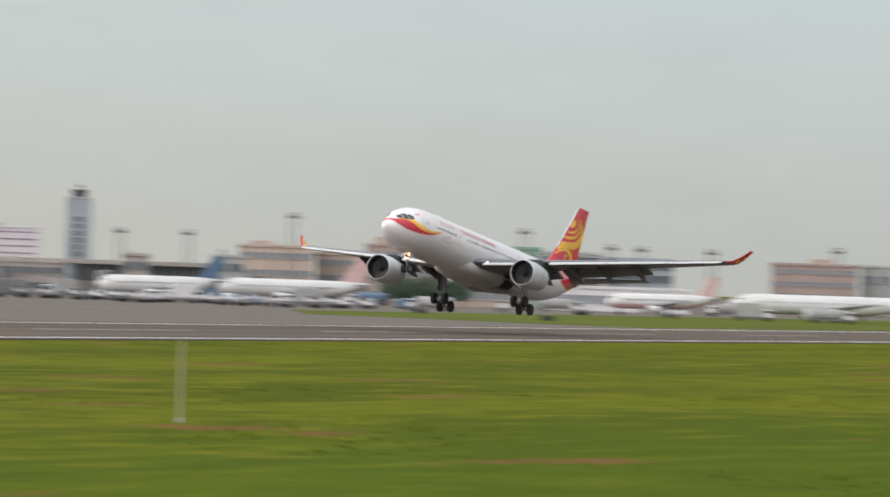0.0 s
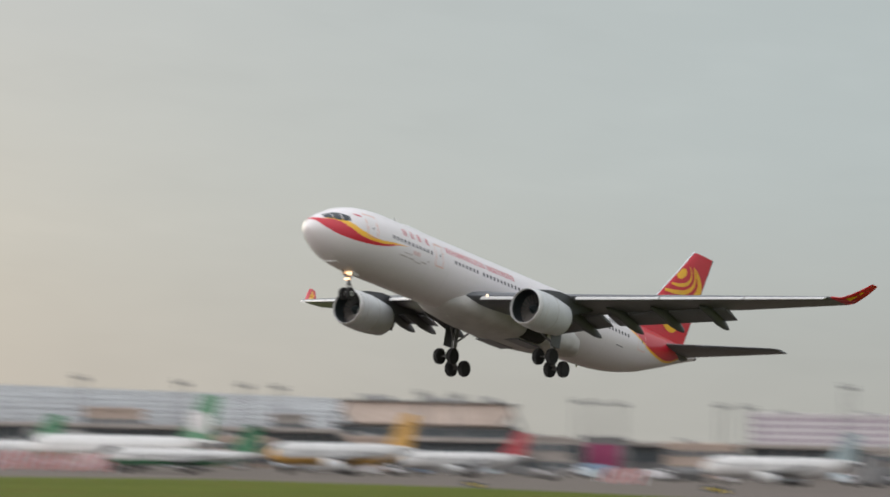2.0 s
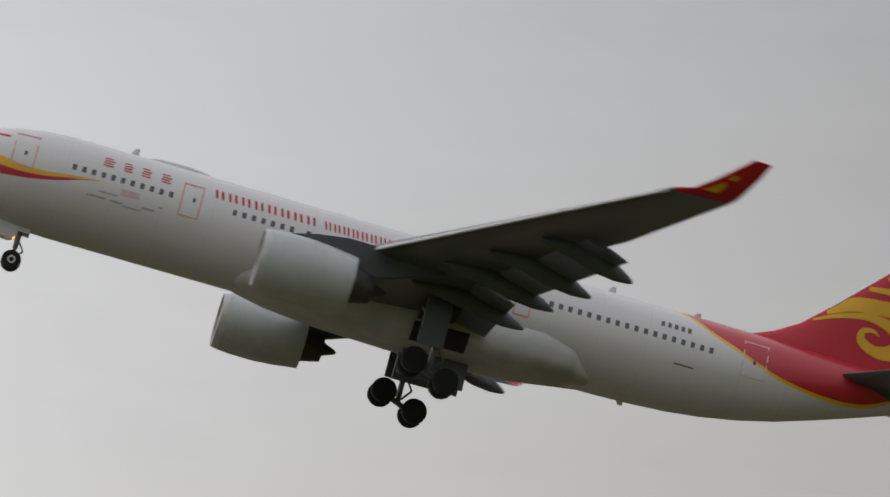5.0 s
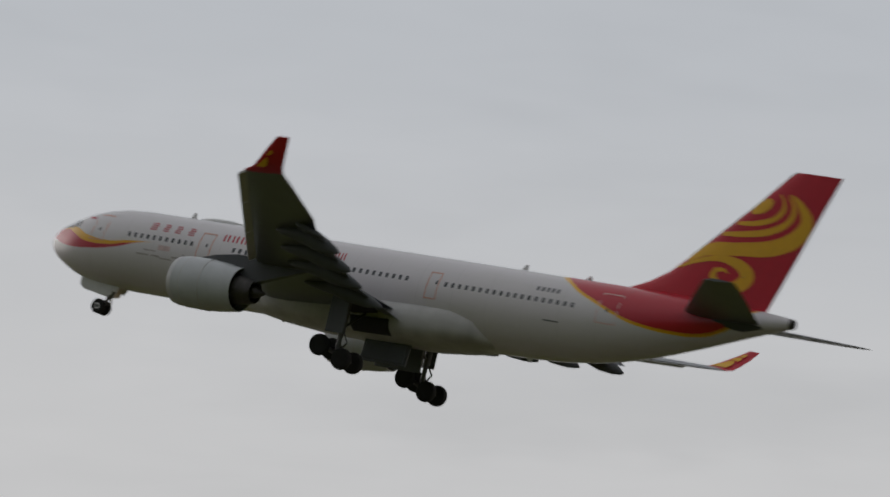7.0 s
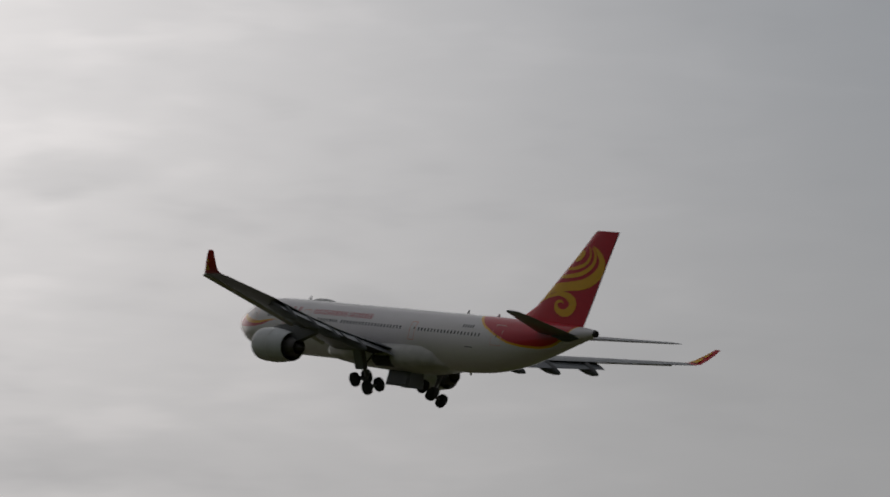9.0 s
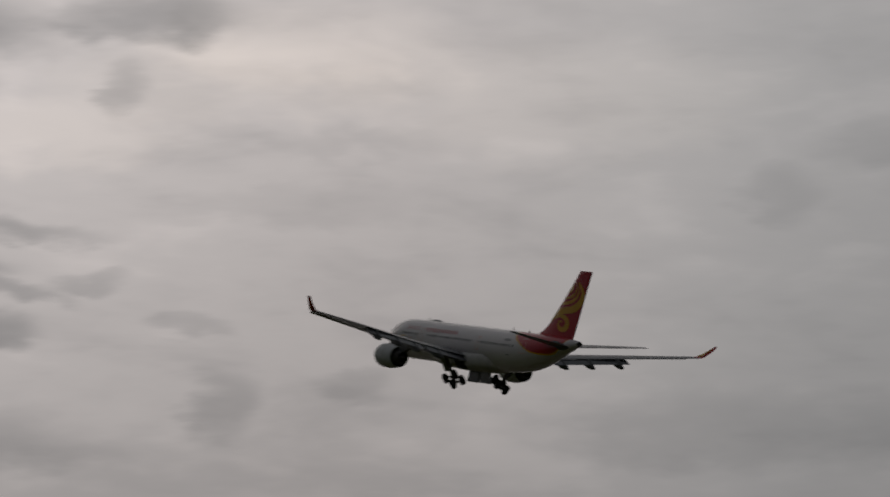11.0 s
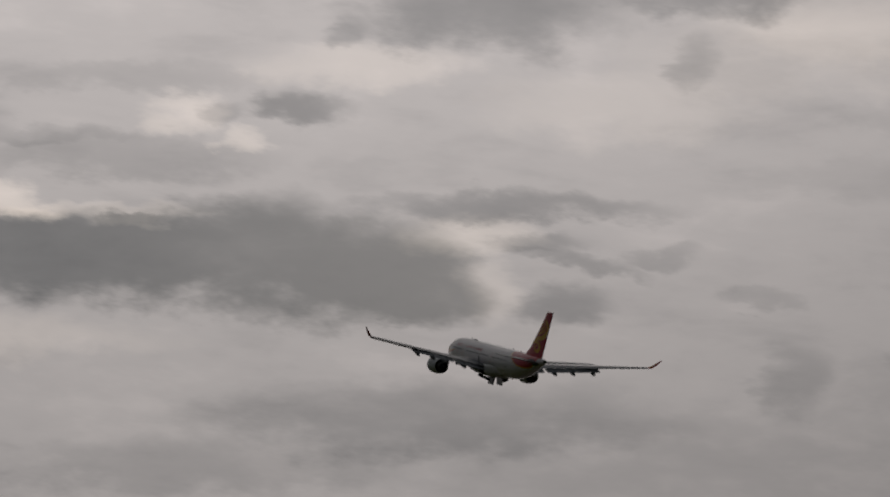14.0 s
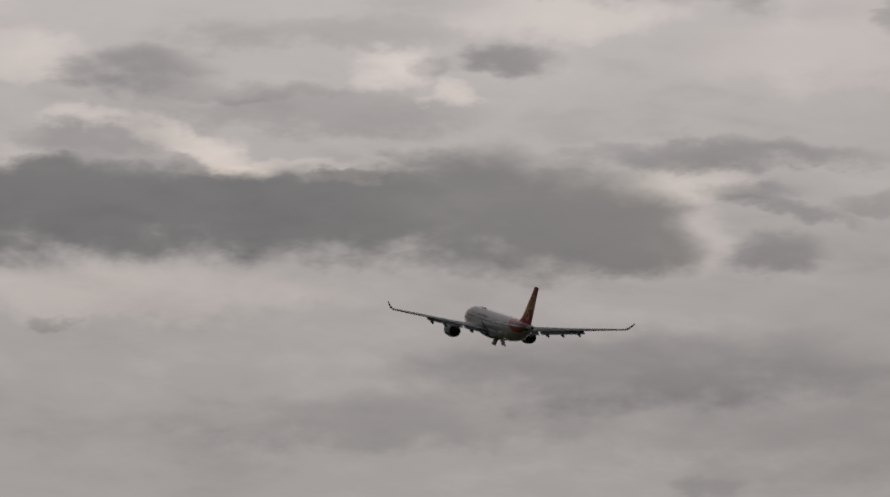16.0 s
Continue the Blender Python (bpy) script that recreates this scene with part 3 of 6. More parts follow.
def block(name, label, az0, az1, dist, top, depth, wall, floors=0, bays=0, pane=None, roof=None, gap=0.55, parapet=0.5, base=0.0):
    """A building: body, roof slab with its rim, and every window with its sill."""
    mid, width = (az0 + az1) / 2, radians(az1 - az0) * dist
    h = rise(top, dist)
    ww_share = 0.94 if gap > 0.45 else 0.8
    b = thing(name, label, "building", spot(mid, dist))
    bm = bmesh.new()
    box(bm, (0, depth / 2, h / 2), (width, depth, h), bevel=0.06)
    part("wall", bm, wall, b, smooth=False)
    bm = bmesh.new()
    box(bm, (0, depth / 2, h + 0.15), (width + 0.8, depth + 0.8, 0.3), bevel=0.05)
    for y in (-0.25, depth + 0.25):
        box(bm, (0, y, h + 0.3 + parapet / 2), (width + 0.6, 0.25, parapet), bevel=0.03)
    for x in (-width / 2 - 0.2, width / 2 + 0.2):
        box(bm, (x, depth / 2, h + 0.3 + parapet / 2), (0.25, depth + 0.2, parapet - 0.02), bevel=0.03)
    part("roof", bm, roof or wall, b, smooth=False)
    if floors:
        fh = (h - base) / floors
        ww, wh = width / bays * ww_share, fh * gap
        bm = bmesh.new()
        box(bm, (0, -0.03, 0), (ww, 0.10, wh), bevel=0.02)
        me = mesh_of("window", bm, pane or M_PANE, smooth=False)
        bm = bmesh.new()
        box(bm, (0, -0.14, -wh / 2 - 0.1), (ww * 1.05, 0.34, 0.16), bevel=0.02)
        ms = mesh_of("sill", bm, roof or wall, smooth=False)
        for f in range(floors):
            for k in range(bays):
                m = Matrix.Translation((-width / 2 + width * (k + 0.5) / bays, 0, base + fh * (f + 0.52)))
                shared("sill", ms, shared("window", me, b, m), Matrix.Identity(4))
    return b, width, h, depth


def rooftop(b, items, h, mat):
    """Plant rooms and ducts on a roof: x, y, width, depth, height."""
    for x, y, wd, dp, hh in items:
        bm = bmesh.new()
        box(bm, (x, y, h + 0.3 + hh / 2), (wd, dp, hh), bevel=0.08)
        part("plant_room", bm, mat, b, smooth=False)


def control_tower():
    dist, az = 1900.0, 58.39
    h = rise(1.20, dist)
    t = thing("control_tower", "tall grey banded airport control tower with glass cab", "control tower", spot(az, dist))
    r = lambda q, z, k=8: [Vector((q * math.cos(2 * math.pi * (i + 0.5) / k), q * math.sin(2 * math.pi * (i + 0.5) / k), z)) for i in range(k)]
    bm = bmesh.new()
    box(bm, (0, 0, (h - 7) / 2), (10.4, 9.0, h - 7), bevel=0.3)
    part("shaft", bm, M_WALL_BLUE, t, smooth=False)
    for k in range(9):
        z = 4 + k * (h - 19) / 8.2
        bm = bmesh.new()
        box(bm, (0, -4.55, z), (5.6, 0.3, 2.5), bevel=0.05)
        part("shaft_window", bm, M_PANE2, t, smooth=False)
        bm = bmesh.new()
        box(bm, (0, -4.6, z + 1.6), (5.6, 0.5, 0.7), bevel=0.05)
        part("shaft_band", bm, M_WALL_GREY, t, smooth=False)
    for x in (-4.35, 4.35):
        bm = bmesh.new()
        box(bm, (x, -3.6, (h - 6.6) / 2), (2.4, 3.0, h - 6.6), bevel=0.2)
        part("shaft_pillar", bm, M_WALL_BLUE, t, smooth=False)
    bm = bmesh.new()
    box(bm, (0, 0, h - 6.2), (10.6, 10.6, 0.9), bevel=0.15)
    part("gallery", bm, M_WALL_GREY, t, smooth=False)
    bm = bmesh.new()
    loft(bm, [r(3.1, h - 5.8), r(3.9, h - 2.6)])
    part("cab_glass", bm, M_PANE, t, "dark tinted cab glass", smooth=False)
    bm = bmesh.new()
    loft(bm, [r(4.2, h - 2.6), r(4.2, h - 2.1), r(2.6, h - 1.5)])
    part("cab_roof", bm, M_WALL_GREY, t, smooth=False)
    bm = bmesh.new()
    loft(bm, [r(1.4, h - 1.5), r(1.2, h - 0.2)])
    rod(bm, (0, 0, h - 0.4), (0, 0, h + 2.6), 0.12, 0.06)
    part("radar_mount", bm, M_POLE, t, smooth=False)
    return t


def striped_hall():
    b, wd, h, dp = block("striped_hall", "white hall with purple horizontal stripes", 55.68, 57.85, 1350, 0.585, 40, M_WALL_PINK)
    for k in range(6):
        bm = bmesh.new()
        box(bm, (0, -0.06, h - 1.2 - k * 2.2), (wd - 0.4, 0.16, 0.5), bevel=0.02)
        part("stripe", bm, M_PURPLE, b, "purple stripe", smooth=False)
    rooftop(b, [(-15, 12, 8, 6, 1.2), (12, 15, 6, 6, 1.5)], h, M_WALL_GREY)


def glass_pier(name, label, az0, az1, dist, top, bays, wall, depth=30):
    """A low concourse: base, ribbon of glass between posts, flat projecting roof."""
    mid, wd, h = (az0 + az1) / 2, radians(az1 - az0) * dist, rise(top, dist)
    b = thing(name, label, "terminal", spot(mid, dist))
    bm = bmesh.new()
    box(bm, (0, depth / 2, 1.7), (wd, depth, 3.4), bevel=0.05)
    part("wall", bm, wall, b, smooth=False)
    bm = bmesh.new()
    box(bm, (0, depth / 2 + 0.4, (3.4 + h - 1.2) / 2), (wd - 1, depth - 0.8, h - 4.6), bevel=0.03)
    part("core", bm, M_WALL_DARK, b, smooth=False)
    bm = bmesh.new()
    box(bm, (0, depth / 2 - 0.8, h - 0.6), (wd + 1.5, depth + 3, 1.2), bevel=0.12)
    part("roof", bm, M_WALL_TAUPE, b, smooth=False)
    bw = wd / bays
    bm = bmesh.new()
    box(bm, (0, 0.3, (3.4 + h - 1.2) / 2), (bw * 0.9, 0.12, h - 4.9), bevel=0.02)
    me = mesh_of("window", bm, M_PANE, smooth=False)
    bm = bmesh.new()
    box(bm, (0, 0.1, (h - 1.2) / 2), (bw * 0.1, 0.5, h - 1.2), bevel=0.03)
    mp = mesh_of("post", bm, wall, smooth=False)
    for k in range(bays):
        shared("window", me, b, Matrix.Translation((-wd / 2 + bw * (k + 0.5), 0, 0)))
    for k in range(bays + 1):
        shared("post", mp, b, Matrix.Translation((-wd / 2 + 0.3 + (wd - 0.6) * k / bays, 0, 0)))
    return b, wd, h


def arched_hall():
    b, wd, h, dp = block("arched_hall", "reddish brown hall under a pale arched roof", 62.25, 64.15, 1250, 0.50, 34, M_WALL_BROWN, 3, 14, M_PANE2, gap=0.35)
    bow = lambda k, y, q: Vector(((wd * 0.24 + q) * math.cos(math.pi * k / 16) + 5.0, y, h + 0.3 + (3.9 + q) * math.sin(math.pi * k / 16)))
    bm = bmesh.new()
    loft(bm, [[bow(k, y, 0.0) for k in range(17)] for y in (0.5, dp - 0.5)])
    part("arched_gable", bm, M_WALL_BROWN, b)
    bm = bmesh.new()
    loft(bm, [[bow(k, y, 0.55) for k in range(17)] + [bow(k, y, 0.05) for k in range(16, -1, -1)] for y in (-1.0, dp + 1)])
    part("arched_roof", bm, M_ROOFWHITE, b, "pale arched roof sheet")
    rooftop(b, [(-15, 8, 7, 8, 2.5)], h, M_WALL_BEIGE)


def ribbed_terminal():
    """A long terminal under a curved roof with raised ribs."""
    dist, az0, az1 = 1300.0, 43.6, 50.2
    wd = radians(az1 - az0) * dist
    h0, h1 = rise(0.30, dist), rise(0.76, dist)
    b = thing("ribbed_terminal", "long terminal under a curved grey ribbed roof", "terminal", spot((az0 + az1) / 2, dist))
    bm = bmesh.new()
    box(bm, (0, 30, h0 / 2), (wd, 58, h0), bevel=0.1)
    part("wall", bm, M_WALL_GREY, b, smooth=False)
    sec = [(0, h0 - 0.6), (4, h0 + 2.2), (10, h0 + 5.6), (20, h1 - 2.2), (32, h1 - 0.5), (42, h1)]
    bm = bmesh.new()
    fall = lambda x: 0.97 - 0.24 * x / wd
    lift = lambda x, z: h0 + (z - h0) * fall(x)
    loft(bm, [[Vector((x, y - 2, lift(x, z))) for y, z in sec] + [Vector((x, y - 2, h0 - 0.9)) for y, z in (sec[-1], sec[0])] for x in (-wd / 2 - 1, wd / 2 + 1)])
    part("roof", bm, M_ROOF, b, "curved ribbed roof", smooth=False)
    bm = bmesh.new()
    for (ya, za), (yb, zb) in zip(sec, sec[1:]):
        rod(bm, (0, ya - 2, za + 0.15 - h0), (0, yb - 2, zb + 0.15 - h0), 0.35, 0.35, 6)
    me = mesh_of("roof_rib", bm, M_ROOF, smooth=False)
    for k in range(31):
        x = -wd / 2 + wd * k / 30
        shared("roof_rib", me, b, Matrix.Translation((x, 0, h0)) @ Matrix.Diagonal((1, 1, fall(x), 1)))
    for j in range(9):
        u = (j + 0.5) / 9 * 5
        i = min(4, int(u))
        ya, za = sec[i]
        yb, zb = sec[i + 1]
        y, z = ya + (yb - ya) * (u - i), za + (zb - za) * (u - i)
        bm = bmesh.new()
        rod(bm, (-wd / 2, y - 2, lift(-wd / 2, z) + 0.1), (wd / 2, y - 2, lift(wd / 2, z) + 0.1), 0.3, 0.3, 5)
        part("roof_purlin", bm, M_ROOF, b, smooth=False)


def beige_terminal():
    """A glazed hall under a deep beige roof with sloping ends and open end trusses."""
    dist, az0, az1 = 1160.0, 50.1, 52.6
    wd = radians(az1 - az0) * dist
    h0, h1 = rise(0.34, dist), rise(0.66, dist)
    b = thing("beige_terminal", "glazed terminal hall under a deep beige roof", "terminal", spot((az0 + az1) / 2, dist))
    bm = bmesh.new()
    box(bm, (0, 18, h0 / 2), (wd, 34, h0), bevel=0.1)
    part("wall", bm, M_WALL_TAUPE, b, smooth=False)
    bm = bmesh.new()
    rings = []
    for z, q, dy in ((h0 + 0.01, 0.86, 0), (h0 + 0.5, 0.865, -0.6), (h1 - 0.6, 0.95, 4.5), (h1, 0.94, 5.0)):
        rings.append([Vector((-wd / 2 * q, dy, z)), Vector((wd / 2 * q, dy, z)), Vector((wd / 2 * q, 34, z)), Vector((-wd / 2 * q, 34, z))])
    loft(bm, rings)
    part("roof", bm, M_WALL_BEIGE, b, "deep beige roof", smooth=False)
    bm = bmesh.new()
    box(bm, (0, 19, h1 + 0.2), (wd * 0.96, 31, 0.35), bevel=0.05)
    part("roof_edge", bm, M_WALL_GREY, b, smooth=False)
    for sx in (-1, 1):
        for a, c in (((wd / 2, 3, h0), (wd * 0.44, 3, h1)), ((wd / 2, 3, h0), (wd * 0.40, 3, h0 + 0.2)), ((wd * 0.46, 3, h0 + 0.5 * (h1 - h0)), (wd * 0.41, 3, h0 + 0.3))):
            bm = bmesh.new()
            rod(bm, (sx * a[0], a[1] - 4, a[2]), (sx * c[0], c[1] - 4, c[2]), 0.4, 0.4, 8)
            part("truss_bar", bm, M_WALL_DARK, b)
    bm = bmesh.new()
    box(bm, (0, -0.05, 0), (wd / 18 * 0.9, 0.14, h0 * 0.26), bevel=0.02)
    me = mesh_of("window", bm, M_PANE, smooth=False)
    for f in range(3):
        for k in range(18):
            shared("window", me, b, Matrix.Translation((-wd / 2 + wd * (k + 0.5) / 18, 1, h0 * (0.22 + 0.3 * f))))
    rooftop(b, [(-14, 16, 9, 8, 1.3), (4, 18, 12, 8, 1.0), (17, 16, 4, 6, 1.4)], h1 + 0.2, M_WALL_GREY)


def flood_mast(az, top, dist=1150.0, poles=1, wide=4.2, tiers=1):
    h = rise(top, dist)
    m = thing("floodlight_mast", "tall steel apron floodlight mast with lamp crown", "light mast", spot(az, dist), "apron floodlight masts")
    for k in range(poles):
        x = (k - (poles - 1) / 2) * 2.0
        bm = bmesh.new()
        rod(bm, (x, 0, 0), (x, 0, h - 0.6), 0.25, 0.16, 8)
        part("pole", bm, M_POLE, m)
    for g in range(tiers):
        w_ = wide * (1 - 0.18 * g)
        hg = h - 2.3 * g
        bm = bmesh.new()
        box(bm, (0, 0, hg - 0.5), (w_, 1.2, 0.22), bevel=0.04)
        box(bm, (0, 0, hg + 0.75), (w_ * 0.9, 0.9, 0.16), bevel=0.03)
        for x in (-w_ * 0.3, w_ * 0.3):
            rod(bm, (x, 0, hg - 0.5), (x, 0, hg + 0.75), 0.06, 0.06, 6)
        part("crown", bm, M_POLE, m, smooth=False)
        for k in range(5):
            bm = bmesh.new()
            box(bm, (-w_ / 2 + w_ * (k + 0.5) / 5, -0.45, hg - 0.05), (w_ / 6.5, 0.45, 0.62), Matrix.Rotation(radians(-25), 3, "X"), bevel=0.05)
            part("floodlight", bm, M_WALL_DARK, m, smooth=False)


def parked_jet(az, dist, turn, length, dia, tail, label, belly=None, wide=False, nose=None, rear=False, disc=False):
    """A parked airliner, its nose to local -x, on its wheels."""
    r = dia / 2
    zc = r + (2.0 if wide else 1.5)
    j = thing("parked_airliner", label, "airplane", spot(az, dist, 0.04, turn), "airliners on the apron")
    n, L = 20, length
    X = lambda u: -L / 2 + u * L
    prof = [(0, -0.18, 0.02), (0.01, -0.17, 0.35), (0.04, -0.1, 0.7), (0.09, -0.02, 0.94), (0.13, 0, 1), (0.68, 0, 1), (0.8, 0.15, 0.82), (0.9, 0.38, 0.52), (1.0, 0.62, 0.14)]
    bm = bmesh.new()
    loft(bm, [[Vector((X(u), q * r * math.sin(2 * math.pi * i / n), zc + c * r + q * r * math.cos(2 * math.pi * i / n))) for i in range(n)] for u, c, q in prof])
    part("fuselage", bm, M_PARKED, j)
    if belly:
        bm = bmesh.new()
        rows = [[Vector((X(u), 1.015 * q * r * math.sin(a), zc + c * r + 1.015 * q * r * math.cos(a))) for a in [math.pi * (0.62 + 0.76 * i / 10) for i in range(11)]] for u, c, q in prof[2:8]]
        vs = [[bm.verts.new(p) for p in row] for row in rows]
        for a, b in zip(vs, vs[1:]):
            for i in range(10):
                bm.faces.new((a[i], a[i + 1], b[i + 1], b[i]))
        part("belly_stripe", bm, belly, j)
    if nose:
        bm = bmesh.new()
        loft(bm, [[Vector((X(u) - 0.04, q * r * 1.01 * math.sin(2 * math.pi * i / n), zc + c * r + q * r * 1.01 * math.cos(2 * math.pi * i / n))) for i in range(n)] for u, c, q in prof[:3]])
        part("nose_paint", bm, nose, j)
    bm = bmesh.new()
    box(bm, (X(0.055), 0, zc + 0.42 * r), (L * 0.022, r * 1.25, r * 0.22), bevel=0.05)
    part("cockpit_window", bm, M_GLASS, j)
    bm = bmesh.new()
    box(bm, (0, 0, 0), (0.3, 0.06, 0.4), bevel=0.02)
    me = mesh_of("cabin_window", bm, M_WINDOW, smooth=False)
    for side in (1, -1):
        for k in range(24):
            shared("cabin_window", me, j, Matrix.Translation((X(0.14 + 0.6 * k / 23), side * r * 0.985, zc + 0.2 * r)))
    fh = L * 0.165 if not wide else L * 0.205
    bm = bmesh.new()
    rings = []
    for z, a, b, t in ((zc + 0.5 * r, 0.76, 0.965, 0.4), (zc + r + 0.3, 0.82, 0.975, 0.34), (zc + r + fh, 0.925, 1.015, 0.14)):
        rings.append([Vector((X(a), 0, z)), Vector((X(a * 0.6 + b * 0.4), t / 2, z)), Vector((X(b), 0, z)), Vector((X(a * 0.6 + b * 0.4), -t / 2, z))])
    loft(bm, rings)
    fin = part("tail_fin", bm, tail, j, "painted tail fin", smooth=False)
    if disc:
        bm = bmesh.new()
        rod(bm, (X(0.91), -0.24, zc + r + 0.36 * fh), (X(0.91), 0.24, zc + r + 0.36 * fh), fh * 0.27, fh * 0.27, 20)
        part("tail_disc", bm, M_PARKED, fin, "cream disc on the tail fin")
    half = L * (0.5 if wide else 0.46)
    for side in (1, -1):
        bm = bmesh.new()
        rings = []
        for y, a, c, z in ((r * 0.5, 0.36, 0.2, zc - 0.55 * r), (half * 0.35, 0.46, 0.12, zc - 0.4 * r), (half, 0.64, 0.045, zc + 0.2 * r)):
            rings.append([Vector((X(a), side * y, z)), Vector((X(a + c * 0.3), side * y, z + 0.06 * c * L)), Vector((X(a + c), side * y, z)), Vector((X(a + c * 0.3), side * y, z - 0.05 * c * L))])
        loft(bm, rings)
        part("wing", bm, M_GREY, j, smooth=False)
        bm = bmesh.new()
        tz = zc + r + fh * 0.95 if rear else zc + 0.6 * r
        rings = []
        for y, a, c in ((0.1, 0.94 if rear else 0.88, 0.07), (half * 0.36, 0.985 if rear else 0.965, 0.03)):
            rings.append([Vector((X(a), side * y, tz)), Vector((X(a + c * 0.4), side * y, tz + 0.12)), Vector((X(a + c), side * y, tz)), Vector((X(a + c * 0.4), side * y, tz - 0.12))])
        loft(bm, rings)
        part("tailplane", bm, M_GREY, j, smooth=False)
        er = r * (0.55 if wide else 0.5)
        c = Vector((X(0.75), side * (r + er * 1.05), zc + 0.25 * r)) if rear else Vector((X(0.40), side * half * 0.34, zc - 0.72 * r - er * 0.55))
        bm = bmesh.new()
        turned_x(bm, c, [(-er * 1.5, er * 0.8), (-er * 1.6, er * 0.93), (-er, er * 1.05), (er, er * 0.95), (er * 1.9, er * 0.6)], 16)
        part("engine", bm, M_PARKED, j)
    for x, y in ((0.12, 0), (0.53, 0.19 * half + 1), (0.53, -0.19 * half - 1)):
        bm = bmesh.new()
        wr = 0.62 if wide else 0.5
        rod(bm, (X(x), y, wr), (X(x), y, zc - 0.5 * r), 0.16, 0.16, 8)
        for q in (0.4, -0.4):
            rod(bm, (X(x), y + q - 0.18, wr), (X(x), y + q + 0.18, wr), wr, wr, 14)
        part("landing_gear", bm, M_TYRE, j)
    return j


def truck(az, dist, turn, kind, col):
    """Apron vehicles: box van, high loader or tug with a cab, on four wheels."""
    names = ("catering_truck", "baggage_tug", "fuel_tanker")
    labels = ("white catering truck with a tall box body", "low baggage tug with flat deck", "tank truck with a pale round tank")
    t = thing(names[kind], labels[kind], "vehicle", spot(az, dist, 0.04, turn), "apron vehicles")
    L = (8.0, 3.6, 9.5)[kind]
    bm = bmesh.new()
    box(bm, (0, 0, 0.75), (L, 2.1, 0.35), bevel=0.06)
    part("chassis", bm, M_STRUT, t, smooth=False)
    bm = bmesh.new()
    if kind == 0:
        box(bm, (0.9, 0, 2.4), (L - 2.3, 2.4, 2.9), bevel=0.1)
    elif kind == 1:
        box(bm, (0.5, 0, 1.1), (2.2, 1.9, 0.5), bevel=0.1)
    else:
        turned_x(bm, (1.0, 0, 1.95), [(-3.6, 0.9), (-3.4, 1.1), (3.4, 1.1), (3.6, 0.9)], 18)
    part("body", bm, col, t, smooth=False)
    bm = bmesh.new()
    box(bm, (-L / 2 + 0.85, 0, 1.7), (1.6, 2.1, 1.7 if kind != 1 else 1.1), bevel=0.18)
    part("cab", bm, M_WALL_WHITE, t, smooth=False)
    bm = bmesh.new()
    box(bm, (-L / 2 + 0.75, 0, 2.05), (1.25, 2.16, 0.55), bevel=0.05)
    part("cab_window", bm, M_GLASS, t, smooth=False)
    for x in (-L / 2 + 0.9, L / 2 - 1.2):
        for y in (0.95, -0.95):
            bm = bmesh.new()
            rod(bm, (x, y - 0.15, 0.45), (x, y + 0.15, 0.45), 0.45, 0.45, 14)
            part("wheel", bm, M_TYRE, t)


def boarding_bridge(az, dist, length):
    """A passenger bridge on a wheeled column, from the pier out to a stand."""
    b = thing("boarding_bridge", "grey covered passenger boarding bridge on a column", "boarding bridge", spot(az, dist, 0.04, rnd.uniform(-18, 18)), "boarding bridges")
    bm = bmesh.new()
    box(bm, (0, -length / 4, 4.9), (2.6, length / 2, 2.7), bevel=0.1)
    part("rear_tunnel", bm, M_WALL_GREY, b, smooth=False)
    bm = bmesh.new()
    box(bm, (0, -length * 0.72, 4.7), (2.2, length / 2, 2.3), bevel=0.1)
    part("front_tunnel", bm, M_WALL_WHITE, b, smooth=False)
    for k in range(6):
        bm = bmesh.new()
        box(bm, (1.12, -length * (0.52 + 0.07 * k), 4.95), (0.06, length * 0.05, 0.9), bevel=0.01)
        part("side_window", bm, M_PANE, b, smooth=False)
    bm = bmesh.new()
    rod(bm, (0, -length * 0.97, 3.3), (0, -length * 0.97, 6.1), 1.9, 1.9, 14)
    part("cab", bm, M_WALL_DARK, b)
    bm = bmesh.new()
    rod(bm, (0, -length * 0.8, 0.4), (0, -length * 0.8, 3.7), 0.35, 0.35, 10)
    box(bm, (0, -length * 0.8, 0.5), (3.0, 0.8, 0.7), bevel=0.1)
    part("column", bm, M_STRUT, b, smooth=False)
    for x in (-1.3, 1.3):
        bm = bmesh.new()
        rod(bm, (x - 0.2, -length * 0.8, 0.5), (x + 0.2, -length * 0.8, 0.5), 0.5, 0.5, 14)
        part("wheel", bm, M_TYRE, b)


def dolly(az, dist, turn):
    """A luggage dolly with its load."""
    d = thing("luggage_dolly", "small apron dolly with covered load", "cart", spot(az, dist, 0.04, turn), "luggage dollies")
    bm = bmesh.new()
    box(bm, (0, 0, 0.55), (3.0, 1.6, 0.16), bevel=0.03)
    part("deck", bm, M_STRUT, d, smooth=False)
    bm = bmesh.new()
    loft(bm, [[Vector((x, y * q, z)) for x, y in ((-1.4, -0.75), (1.4, -0.75), (1.4, 0.75), (-1.4, 0.75))] for z, q in ((0.63, 1), (1.7, 1), (2.2, 0.55))])
    part("cover", bm, rnd.choice((M_WALL_WHITE, M_TPALE, M_WALL_DARK, M_TBLUE, M_WALL_GREY)), d, smooth=False)
    for x in (-1.0, 1.0):
        for y in (-0.7, 0.7):
            bm = bmesh.new()
            rod(bm, (x, y - 0.1, 0.28), (x, y + 0.1, 0.28), 0.28, 0.28, 10)
            part("wheel", bm, M_TYRE, d)


